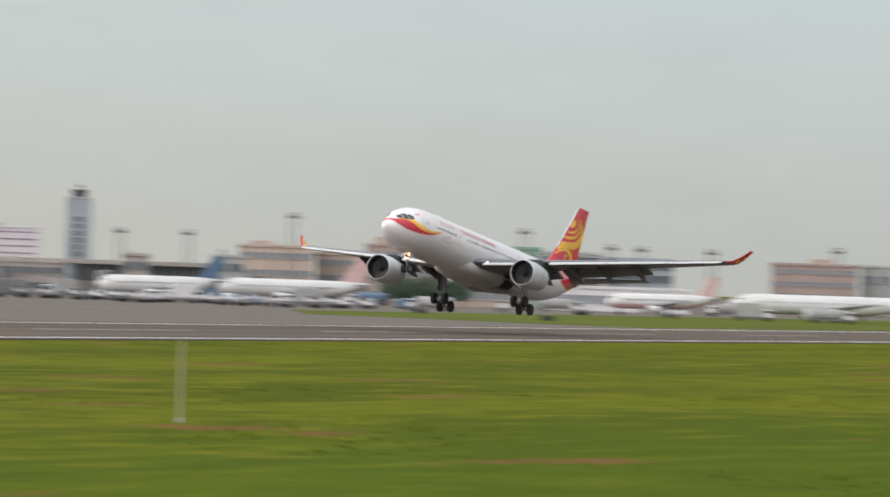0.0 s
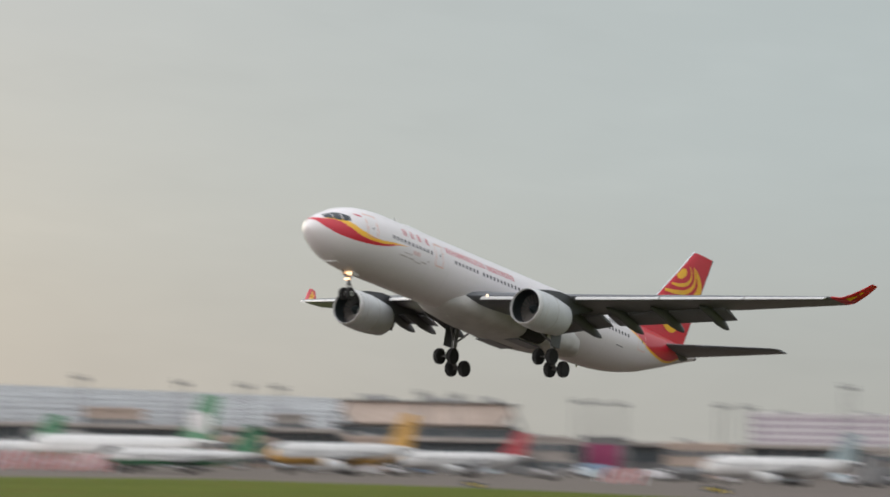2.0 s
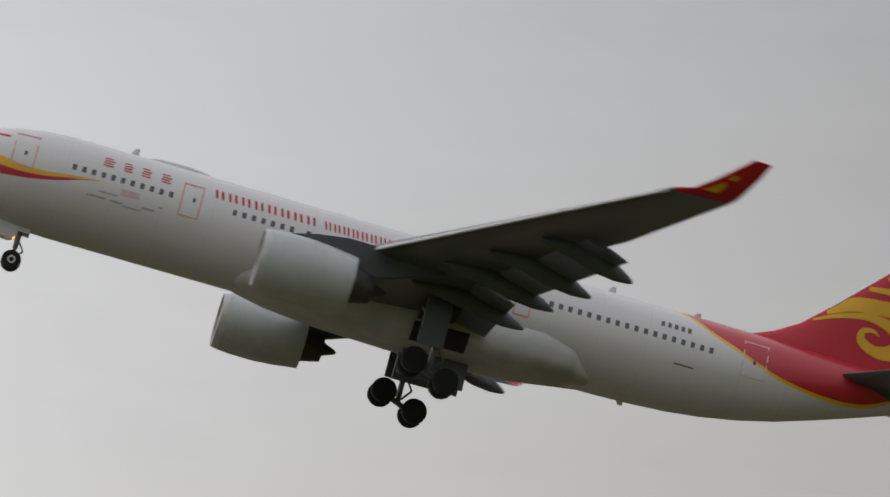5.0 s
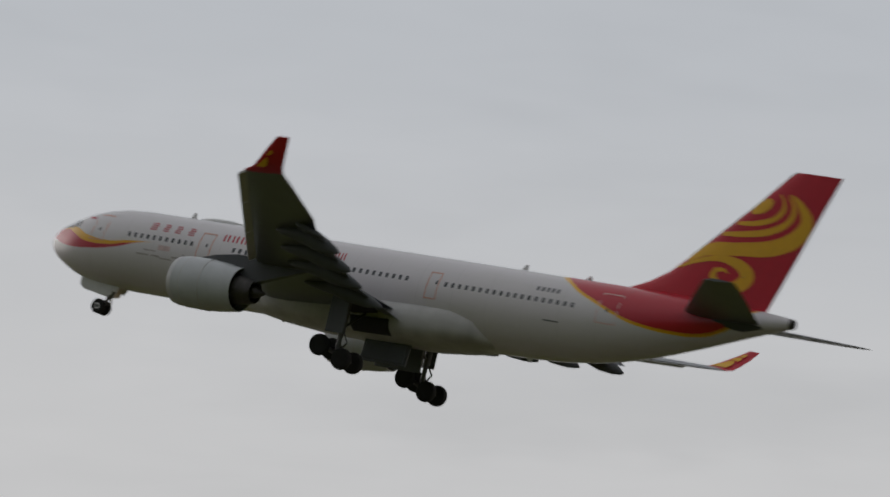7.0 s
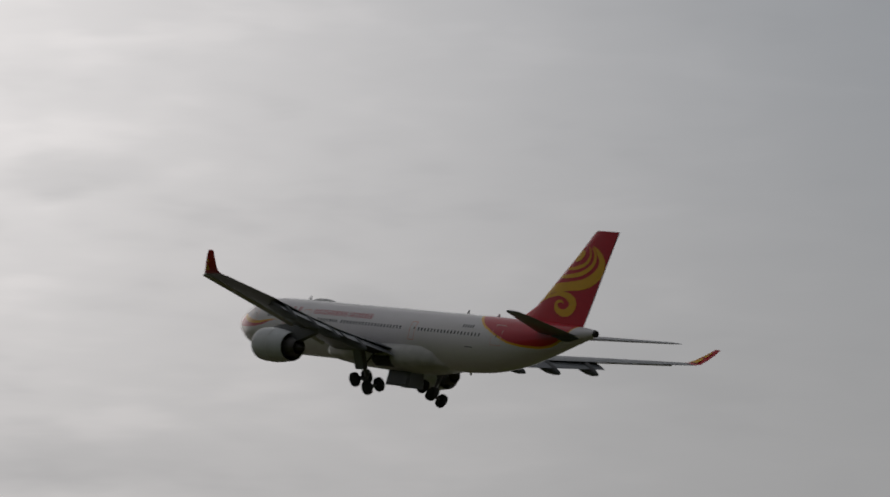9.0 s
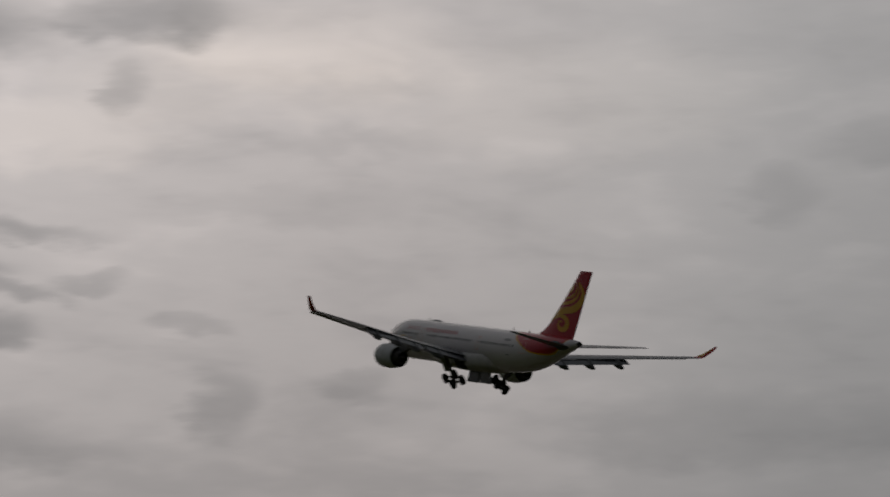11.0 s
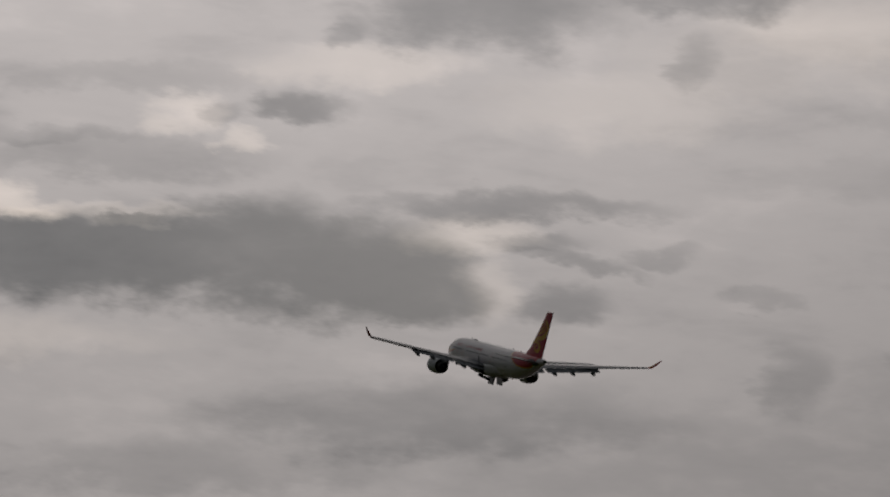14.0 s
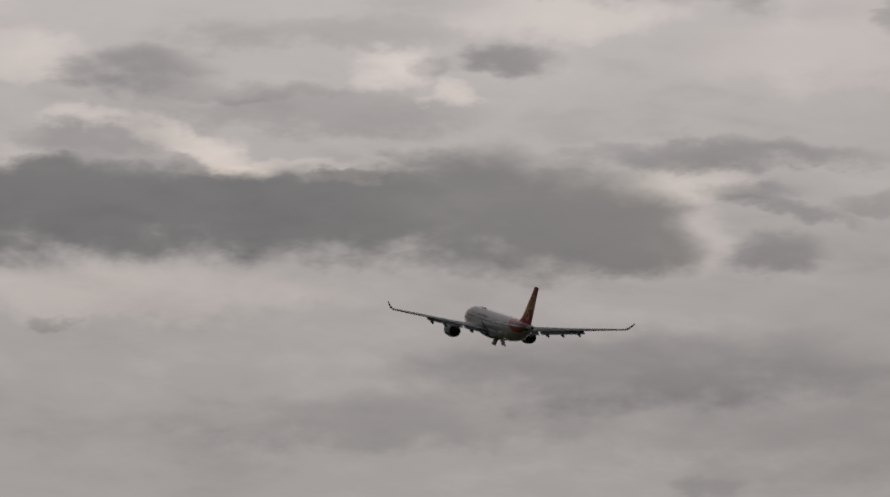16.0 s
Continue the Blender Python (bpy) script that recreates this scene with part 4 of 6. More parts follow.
def blast_fence(az0, az1, dist, h):
    wd = radians(az1 - az0) * dist
    f = thing("blast_fence", "red and white slatted blast fence on the apron", "fence", spot((az0 + az1) / 2, dist))
    n = int(wd / 0.9)
    lean = Matrix.Rotation(radians(24), 3, "Y")
    for k in range(n):
        bm = bmesh.new()
        box(bm, (-wd / 2 + wd * (k + 0.5) / n, 0.15 * (k % 2), h / 2 + 0.1), (0.55, 0.12, h * 1.02), lean, bevel=0.02)
        part("slat", bm, M_BARRED if k % 2 else M_WALL_WHITE, f, smooth=False)
    for z in (0.25 * h, 0.8 * h):
        bm = bmesh.new()
        box(bm, (0, 0.3, z), (wd, 0.14, 0.2), bevel=0.02)
        part("rail", bm, M_POLE, f, smooth=False)
    for k in range(int(wd / 3) + 1):
        bm = bmesh.new()
        rod(bm, (-wd / 2 + 3 * k, 0.4, 0), (-wd / 2 + 3 * k, 0.4, 0.85 * h), 0.09, 0.09, 8)
        part("post", bm, M_POLE, f)


def tree(az, dist, h, wide, seed):
    rnd = random.Random(seed)
    t = thing("tree", "dense dark green broadleaf tree beside the buildings", "tree", spot(az, dist), "trees at the apron edge")
    bm = bmesh.new()
    rod(bm, (0, 0, 0), (0, 0, h * 0.55), 0.28, 0.14, 8)
    for k in range(6):
        a = rnd.uniform(0, 6.28)
        rod(bm, (0, 0, h * rnd.uniform(0.25, 0.5)), (math.cos(a) * wide * 0.3, math.sin(a) * wide * 0.3, h * rnd.uniform(0.55, 0.8)), 0.1, 0.04, 6)
    part("trunk", bm, M_TRUNK, t)
    verts, faces = [], []
    for k in range(1500):
        a, q, u = rnd.uniform(0, 6.28), math.sqrt(rnd.random()), rnd.random()
        lump = 0.75 + 0.35 * math.sin(3 * a + seed) * math.sin(5 * u + seed)
        rad = wide / 2 * q * lump * math.sin(math.pi * (0.18 + 0.78 * u)) ** 0.6
        c = Vector((rad * math.cos(a), rad * math.sin(a), h * (0.22 + 0.78 * u)))
        d1 = Vector((rnd.gauss(0, 1), rnd.gauss(0, 1), rnd.gauss(0, 0.6))).normalized() * rnd.uniform(0.15, 0.34)
        d2 = d1.orthogonal().normalized() * rnd.uniform(0.1, 0.22)
        i = len(verts)
        verts += [c - d1, c + d2, c + d1, c - d2]
        faces.append((i, i + 1, i + 2, i + 3))
    me = bpy.data.meshes.new("crown")
    me.from_pydata([tuple(v) for v in verts], [], faces)
    me.materials.append(M_LEAF)
    c = new("crown", me)
    c.parent = t


rnd = random.Random(8)
# buildings, from the far left of the pan to its far right
block("long_terminal", "grey terminal wing with dark window bands", 36.5, 43.55, 1250, 0.28, 40, M_WALL_GREY, 3, 40, M_PANE, M_ROOFWHITE)
b_, w_, h_, d_ = block("roof_plant_hall", "flat grey hall with a row of dark roof plant", 42.2, 44.5, 1180, 0.45, 30, M_WALL_GREY, 3, 16, M_PANE)
rooftop(b_, [(-18 + 4.6 * k, 6, 3.4, 4, 2.4 + 0.5 * (k % 3)) for k in range(9)], h_, M_WALL_DARK)
ribbed_terminal()
beige_terminal()
glass_pier("glass_pier", "dark glazed terminal pier with pale roof edge", 43.5, 50.2, 1120, 0.27, 44, M_WALL_TAUPE)
glass_pier("glass_pier", "dark glazed terminal pier with pale roof edge", 50.25, 55.6, 1110, 0.19, 36, M_WALL_DARK)
glass_pier("glass_pier", "dark glazed terminal pier with pale roof edge", 55.65, 58.25, 1120, 0.20, 12, M_WALL_TAUPE)
glass_pier("glass_pier", "dark glazed terminal pier with pale roof edge", 58.33, 60.15, 1085, 0.20, 14, M_WALL_TAUPE)
b_, w_, h_, d_ = block("sign_block", "dark concourse block with a large magenta panel", 53.45, 54.05, 1085, 0.21, 14, M_WALL_DARK)
bm = bmesh.new()
box(bm, (-0.5, -0.2, h_ * 0.52), (w_ * 0.72, 0.3, h_ * 0.7), bevel=0.05)
part("sign_panel", bm, M_MAGENTA, b_, "magenta advertising panel", smooth=False)
for k, (a0_, a1_, el_) in enumerate(((57.25, 58.2, 0.13), (54.55, 55.5, 0.15), (60.2, 60.62, 0.28), (52.62, 53.3, 0.2), (48.4, 49.3, 0.1), (46.0, 46.8, 0.13), (59.0, 59.35, 0.26), (50.3, 51.0, 0.14))):
    s_ = block("service_block", "low taupe service block at the pier", a0_, a1_, 1058, el_, 16, (M_WALL_TAUPE, M_WALL_BEIGE, M_WALL_GREY)[k % 3], 2, max(2, int((a1_ - a0_) * 7)), M_PANE, gap=0.4)
    rooftop(s_[0], [(-s_[1] * 0.2, 6, s_[1] * 0.2, 4, 1.2 + 0.3 * (k % 3))], s_[2], M_WALL_GREY)
b_, w_, h_, d_ = block("roof_house", "beige roof house before a ribbed terminal", 46.75, 47.55, 1160, 0.45, 14, M_WALL_BEIGE, 2, 6, M_PANE2, gap=0.3)
block("roof_house", "small taupe roof house before a ribbed terminal", 49.25, 49.75, 1160, 0.42, 12, M_WALL_TAUPE, 2, 4, M_PANE, gap=0.4)
striped_hall()
control_tower()
b_, w_, h_, d_ = block("beige_block", "beige airport office block with plant rooms", 60.55, 61.55, 1150, 0.44, 26, M_WALL_BEIGE, 3, 9, M_PANE2, gap=0.35)
rooftop(b_, [(-4, 8, 6, 6, 1.5)], h_, M_WALL_BEIGE)
block("beige_block", "beige airport office block with small windows", 61.58, 62.5, 1170, 0.36, 26, M_WALL_BEIGE, 3, 8, M_PANE2, gap=0.35)
arched_hall()
block("green_block", "teal green clad stair block", 64.2, 64.6, 1200, 0.52, 16, M_WALL_GREEN, 4, 3, M_PANE2, gap=0.3)
block("banded_office", "grey office block with pale storey bands", 64.63, 65.42, 1200, 0.47, 20, M_WALL_GREY, 4, 6, M_PANE, gap=0.62)
block("banded_office", "grey office block with pale storey bands", 65.47, 66.38, 1210, 0.42, 20, M_WALL_BLUE, 4, 7, M_PANE, gap=0.6)
block("low_store", "low cream apron store", 63.3, 64.5, 1060, 0.06, 14, M_WALL_BEIGE, 1, 10, M_PANE2, M_ROOFWHITE, gap=0.4)
block("low_store", "low white apron store with wide doors", 64.6, 66.6, 1060, 0.02, 14, M_WALL_WHITE, 1, 12, M_PANE2, M_ROOFWHITE, gap=0.4)
b_, w_, h_, d_ = block("brown_office", "brown and grey office block", 67.7, 68.85, 1230, 0.42, 24, M_WALL_BROWN, 4, 9, M_PANE2, gap=0.35)
rooftop(b_, [(2, 8, 7, 7, 1.8)], h_, M_WALL_BEIGE)
block("grey_hangar", "plain grey metal-clad apron hangar", 68.9, 71.5, 1240, 0.42, 40, M_WALL_GREY, 2, 12, M_PANE2, gap=0.3)

for az_, el_ in ((61.26, 0.87), (59.86, 0.60), (64.38, 0.76), (68.57, 0.63), (56.99, 0.98), (53.39, 0.71), (53.66, 0.70), (53.94, 0.69), (55.32, 0.69), (55.66, 0.68), (58.95, 0.60), (65.55, 0.58),
                 (65.95, 0.57), (41.78, 0.98), (44.95, 0.95), (45.25, 0.94), (46.7, 0.88), (48.05, 0.84), (48.9, 0.82), (49.35, 0.81), (51.3, 0.77), (51.75, 0.75), (66.9, 0.56), (38.2, 1.2)):
    flood_mast(az_, el_, poles=2, wide=3.8)
flood_mast(44.58, 1.44, 1150, 2, 8.0, 2)
flood_mast(36.3, 1.6, 1150, 2, 8.0, 2)

parked_jet(56.1, 850, 4, 31, 4.2, M_TTEAL, "white narrow-body airliner with grey teal tail at its stand")
parked_jet(47.25, 835, -22, 40, 5.0, M_TGREEN, "white wide-body airliner with cream disc on green tail", M_TGREEN, True, disc=True)
parked_jet(48.1, 800, 8, 29, 3.1, M_TGREEN, "white narrow-body jet with green belly line", M_TGREEN, rear=True)
parked_jet(50.22, 860, 12, 30, 4.5, M_TGOLD, "white wide-body airliner with yellow tail and nose", M_TGOLD, True, M_TGOLD)
parked_jet(51.85, 890, 10, 27, 3.7, M_TRED, "white narrow-body airliner with red tail")
parked_jet(59.5, 930, 14, 28, 3.9, M_TBLUE, "white narrow-body airliner with blue tail")
parked_jet(61.3, 950, 8, 34, 4.0, M_TPINK, "white narrow-body airliner with faded red tail")
parked_jet(66.25, 945, 10, 25, 3.4, M_TPINK, "small white airliner with red belly", M_TPINK)
parked_jet(68.5, 925, 6, 44, 4.2, M_TPALE, "white narrow-body airliner with pale tail at its stand")
parked_jet(45.4, 900, -10, 34, 4.0, M_TGREEN, "white narrow-body airliner with dark green tail")

rnd = random.Random(5)
for k in range(34):
    az_ = (44.5, 70.0)[0] + 25.0 * (k + rnd.random() * 0.8) / 34
    truck(az_, rnd.uniform(850, 900) if k % 3 else rnd.uniform(985, 1010), rnd.choice((0, 180, 20, -30, 90)), rnd.choice((0, 1, 1, 2, 1)), rnd.choice((M_WALL_WHITE, M_WALL_WHITE, M_WALL_GREY, M_WALL_GREY, M_WALL_DARK, M_TBLUE)))
for k in range(22):
    az_ = 57.4 + 5.0 * (k + rnd.random() * 0.8) / 22
    truck(az_, rnd.uniform(840, 900), rnd.choice((0, 180, 15, -20)), rnd.choice((0, 1, 1, 1)), rnd.choice((M_WALL_WHITE, M_WALL_DARK, M_WALL_GREY)))
for az_, len_ in ((45.9, 24), (48.6, 26), (50.9, 22), (52.7, 24), (55.2, 26), (57.3, 24), (58.8, 22), (60.4, 24), (62.2, 22)):
    boarding_bridge(az_, 1075, len_)
for k in range(40):
    dolly(45.0 + 18.5 * (k + 0.7 * rnd.random()) / 40, rnd.uniform(880, 1000), rnd.uniform(-30, 30))
blast_fence(45.3, 47.2, 800, 3.6)
blast_fence(53.7, 54.3, 800, 3.0)
for k in range(7):
    tree(62.55 + 0.17 * k, 1035 + 4 * (k % 2), 7.2 + 0.7 * math.sin(2.1 * k), 5.0, 11 + k)

# ---------- beside the runway ----------


def marker_sign(az, dist, wd, h, turn, label, face, lean=0.0, wide=0.7, tall=0.42):
    s = thing("runway_sign", label, "sign", spot(az, dist, 0.0, turn) @ Matrix.Rotation(radians(lean), 4, "Y"))
    bm = bmesh.new()
    box(bm, (0, 0, 0.28 + h / 2), (wd, 0.32, h), bevel=0.04)
    part("housing", bm, M_SIGN, s, smooth=False)
    bm = bmesh.new()
    box(bm, (0.05, -0.175, 0.28 + h * 0.42), (wd * wide, 0.03, h * tall), bevel=0.01)
    part("face", bm, face, s, smooth=False)
    for x in (-0.2, 0.2):
        bm = bmesh.new()
        box(bm, (x * wd, -0.20, 0.28 + h * 0.42), (wd * 0.2, 0.03, h * 0.27), bevel=0.01)
        part("mark", bm, M_SIGN, s, smooth=False)
    for x in (-0.38, 0.38):
        bm = bmesh.new()
        rod(bm, (x * wd, 0, -0.1), (x * wd, 0, 0.32), 0.05, 0.05, 8)
        part("leg", bm, M_POLE, s)


marker_sign(54.09, 271, 1.05, 0.9, 0, "black runway marker sign with white face tilted in the grass", M_SIGNWHITE, 19.0, 0.74, 0.34)
marker_sign(63.01, 771, 2.2, 0.8, 20, "dark back of a taxiway sign in the grass", M_SIGN)
marker_sign(64.72, 696, 2.2, 0.8, 20, "dark back of a taxiway sign in the grass", M_SIGN)
marker_sign(55.25, 640, 3.2, 0.9, 0, "yellow taxiway guidance sign in the grass", M_SIGNYELLOW)
marker_sign(52.0, 640, 2.4, 0.8, 0, "dark taxiway sign in the grass", M_SIGNYELLOW)

post = thing("marker_post", "slim white marker post standing in the grass", "post", spot(59.82, 174.8, -0.15))
bm = bmesh.new()
rod(bm, (0, 0, 0), (0, 0, 3.4), 0.06, 0.05, 12)
part("pole", bm, material("weathered_post", (0.30, 0.28, 0.20), 0.8), post)
bm = bmesh.new()
box(bm, (0, 0, 0.1), (0.24, 0.24, 0.3), bevel=0.04)
part("footing", bm, M_WALL_GREY, post, smooth=False)

# tufts of longer grass
verts, faces = [], []
rnd = random.Random(3)
for k in range(2600):
    a, dist = radians(rnd.uniform(50.5, 71.5)), 100 * math.exp(rnd.random() * 0.92)
    x, y = dist * math.sin(a), dist * math.cos(a)
    if y > 187 or x > 600 or y < 30:
        continue
    if noise.noise(Vector((x * 0.06, y * 0.12, 2))) < -0.9 + 1.2 * rnd.random():
        continue
    for q in range(2):
        h, lean, b = rnd.uniform(0.02, 0.09), rnd.uniform(-0.15, 0.15), rnd.uniform(0.05, 0.14)
        ox, oy = x + rnd.uniform(-0.4, 0.4), y + rnd.uniform(-0.4, 0.4)
        i = len(verts)
        verts += [(ox - b, oy + b * 0.4, -0.25), (ox + b, oy - b * 0.4, -0.25), (ox + lean, oy, h - 0.12)]
        faces.append((i, i + 1, i + 2))
me = bpy.data.meshes.new("grass_tufts")
me.from_pydata(verts, [], faces)
me.materials.append(M_GRASS)
tagged(new("grass_tufts", me), "loose tufts of longer yellow-green grass", "grass", "", "stuff")

# ---------- the airliner ----------
# metres aft, top and bottom of the hull
OUTLINE = [(0.32, -0.42, -0.48), (0.38, -0.2, -0.68), (0.51, 0.02, -0.9), (0.79, 0.36, -1.18), (1.2, 0.70, -1.50), (1.7, 0.98, -1.77), (2.2, 1.22, -2.0), (2.75, 1.50, -2.22),
           (3.4, 1.83, -2.42), (4.25, 2.12, -2.6), (5.25, 2.38, -2.73), (6.5, 2.58, -2.8), (8.0, 2.68, -2.84), (38, 2.68, -2.84), (40, 2.67, -2.78), (42, 2.68, -2.66),
           (44, 2.67, -2.42), (46, 2.66, -2.05), (48, 2.66, -1.55), (50, 2.64, -0.9), (52, 2.57, -0.22), (54, 2.49, 0.50), (55.5, 2.42, 1.02), (56.6, 2.34, 1.38), (57.2, 2.26, 1.58)]
HULL = [(s_, (t_ + b_) / 2, (t_ - b_) / 2) for s_, t_, b_ in OUTLINE]


def hull_at(s):
    s = max(s, 0.33)
    for (a, za, ra), (b, zb, rb) in zip(HULL, HULL[1:]):
        if a <= s <= b:
            u = (s - a) / (b - a)
            return za + (zb - za) * u, ra + (rb - ra) * u
    return HULL[-1][1:]


def on_hull(s, z, side=1, proud=0.0):
    """Pose on the side of the hull: x forward, y outwards, z up along the skin."""
    zc, r = hull_at(s)
    a = math.asin(max(-0.98, min(0.98, (z - zc) / r)))
    zc2, r2 = hull_at(s + 0.4)
    zc1, r1 = hull_at(max(0, s - 0.4))
    y = math.cos(a) * (r + proud)
    slope = math.atan2((r2 - r1) * math.cos(a), 0.8)
    m = Matrix.Translation(P(s, side * y, zc + math.sin(a) * (r + proud)))
    return m @ Matrix.Rotation(side * slope, 4, "Z") @ Matrix.Rotation(side * a, 4, "X") @ (Matrix.Identity(4) if side > 0 else Matrix.Rotation(math.pi, 4, "Z"))


def skin_bar(bm, s0, s1, z0, z1, side, proud=0.012, n=6, slant=0.0):
    """A thin painted patch that lies on the hull's side."""
    grid = []
    for i in range(n + 1):
        s = s0 + (s1 - s0) * i / n
        col = []
        for j in range(4):
            z = z0 + (z1 - z0) * j / 3
            col.append(bm.verts.new(on_hull(s + slant * (z - z0), z, side, proud).translation))
        grid.append(col)
    for a, b in zip(grid, grid[1:]):
        for j in range(3):
            bm.faces.new((a[j], b[j], b[j + 1], a[j + 1]))
    return bm


def wing_z(y):
    return -1.9 + 0.138 * y


def lead(y):
    return 17.9 + 0.62 * y if y < 9 else 23.48 + 0.598 * (y - 9)


def trail(y):
    return 30.4 + 0.06 * y if y < 9.4 else 30.96 + 0.362 * (y - 9.4)


def wing(side, plane):
    bm = bmesh.new()
    rings = []
    for y in (1.5, 2.8, 6, 9.2, 14, 20, 26, 28.2):
        tc = 0.135 - 0.0012 * y
        cut = 1.5 if 2.9 < y < 19.4 else 0.0
        rings.append(section(lead(y), trail(y) - cut * 0.55, side * y, wing_z(y), tc))
    loft(bm, rings)
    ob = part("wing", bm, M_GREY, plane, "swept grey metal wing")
    # winglet
    bm = bmesh.new()
    rings = []
    for y, le, te, dz, lean in ((28.2, lead(28.2), trail(28.2), 0, 0), (28.7, 35.85, 38.0, 0.16, 30), (29.2, 36.55, 38.3, 0.62, 48), (29.7, 37.3, 38.65, 1.2, 52), (30.15, 38.1, 38.95, 1.85, 52)):
        a = radians(lean)
        rings.append(section(le, te, side * y, wing_z(28.2) + dz, 0.09, (0, -side * math.sin(a), math.cos(a))))
    loft(bm, rings)
    wl = part("winglet", bm, M_RED, ob, "crimson and gold winglet")
    bm = bmesh.new()
    for off in (1, -1):
        bands = ((28.75, 29.35, 0.12, 0.72), (29.4, 29.62, 0.20, 0.66), (29.68, 29.84, 0.26, 0.60)) if off > 0 else ((28.8, 29.3, 0.10, 0.42), (29.4, 29.55, 0.16, 0.36))
        for low_, high_, fore, aft_ in bands:
            cols = []
            for k in range(6):
                u = k / 5
                y0 = low_ + (high_ - low_) * u
                y = y0 + 0.10 * math.sin(math.pi * u)
                q = (y - 28.7) / 1.45
                le, te = 35.9 + 2.2 * q, 38.0 + 0.95 * q
                a, b = le + (te - le) * (fore + 0.12 * u), le + (te - le) * (aft_ - 0.25 * u * u)
                dz = 0.16 + (y - 28.7) * 0.92 if y < 29.2 else 0.62 + (y - 29.2) * 1.27
                nv = Vector((0, -side * 0.77, 0.64)) * off * (0.05 * (te - le) + 0.06)
                cols.append((bm.verts.new(P(a, side * y, wing_z(28.2) + dz) + nv), bm.verts.new(P(b, side * y, wing_z(28.2) + dz) + nv)))
            for p, q in zip(cols, cols[1:]):
                bm.faces.new((p[0], p[1], q[1], q[0]))
    part("winglet_patch", bm, M_YELLOW, wl, "golden swirl bands")
    # flaps hang below the trailing edge
    for y0, y1 in ((3.1, 9.1), (9.7, 19.2)):
        bm = bmesh.new()
        rings = []
        for k in range(5):
            y = y0 + (y1 - y0) * k / 4
            le, te = trail(y) - 1.5, trail(y) + 0.75
            ring = section(le, te, side * y, wing_z(y) - 0.12, 0.11)
            c = P(le, side * y, wing_z(y) - 0.12)
            rot = Matrix.Rotation(radians(-15), 3, "Y")
            rings.append([c + rot @ (p - c) for p in ring])
        loft(bm, rings)
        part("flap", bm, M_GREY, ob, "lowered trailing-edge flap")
    bm = bmesh.new()
    rings = [section(trail(y) - 0.9, trail(y) + 0.02, side * y, wing_z(y) + 0.03, 0.10) for y in (19.6, 23, 27.2)]
    loft(bm, rings)
    part("aileron", bm, M_GREY, ob)
    # slats droop before the leading edge
    for y0, y1 in ((3.6, 8.4), (10.3, 16.2), (16.3, 22.2), (22.3, 27.9)):
        bm = bmesh.new()
        rings = []
        for k in range(4):
            y = y0 + (y1 - y0) * k / 3
            c = 1.25 - 0.018 * y
            ring = section(lead(y) - 0.5, lead(y) - 0.5 + c, side * y, wing_z(y) - 0.02, 0.20, camber=0.08)
            hub = P(lead(y) - 0.5 + c, side * y, wing_z(y) + 0.06)
            tip = Matrix.Rotation(radians(20), 3, "Y")
            rings.append([hub + tip @ (p - hub) for p in ring])
        loft(bm, rings)
        part("slat", bm, M_SLAT, ob, "extended bare-metal slat")
    # canoe fairings
    for y, ln in ((7.3, 6.2), (11.1, 5.9), (14.4, 5.5), (18.0, 4.9)):
        bm = bmesh.new()
        s1 = trail(y) + 1.75
        rings = []
        for u, wd, dp in ((0, 0.06, 0.08), (0.12, 0.2, 0.3), (0.35, 0.28, 0.52), (0.6, 0.28, 0.6), (0.82, 0.19, 0.42), (0.95, 0.09, 0.2), (1, 0.03, 0.06)):
            s = s1 - ln + ln * u
            z = wing_z(y) - 0.34 - 1.35 * max(0, u - 0.38)
            rings.append([P(s, side * (y + wd * math.cos(2 * math.pi * i / 12)), z + dp * math.sin(2 * math.pi * i / 12)) for i in range(12)])
        loft(bm, rings)
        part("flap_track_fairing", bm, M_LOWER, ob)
    # lamp in the wing's root
    bm = bmesh.new()
    turned_x(bm, P(lead(4.1) - 0.45, side * 4.1, wing_z(4.1) - 0.1), [(0.0, 0.11), (0.08, 0.09), (0.1, 0.03)], 12)
    part("wing_root_light", bm, M_NAV, ob, "lit wing root lamp")
    return ob


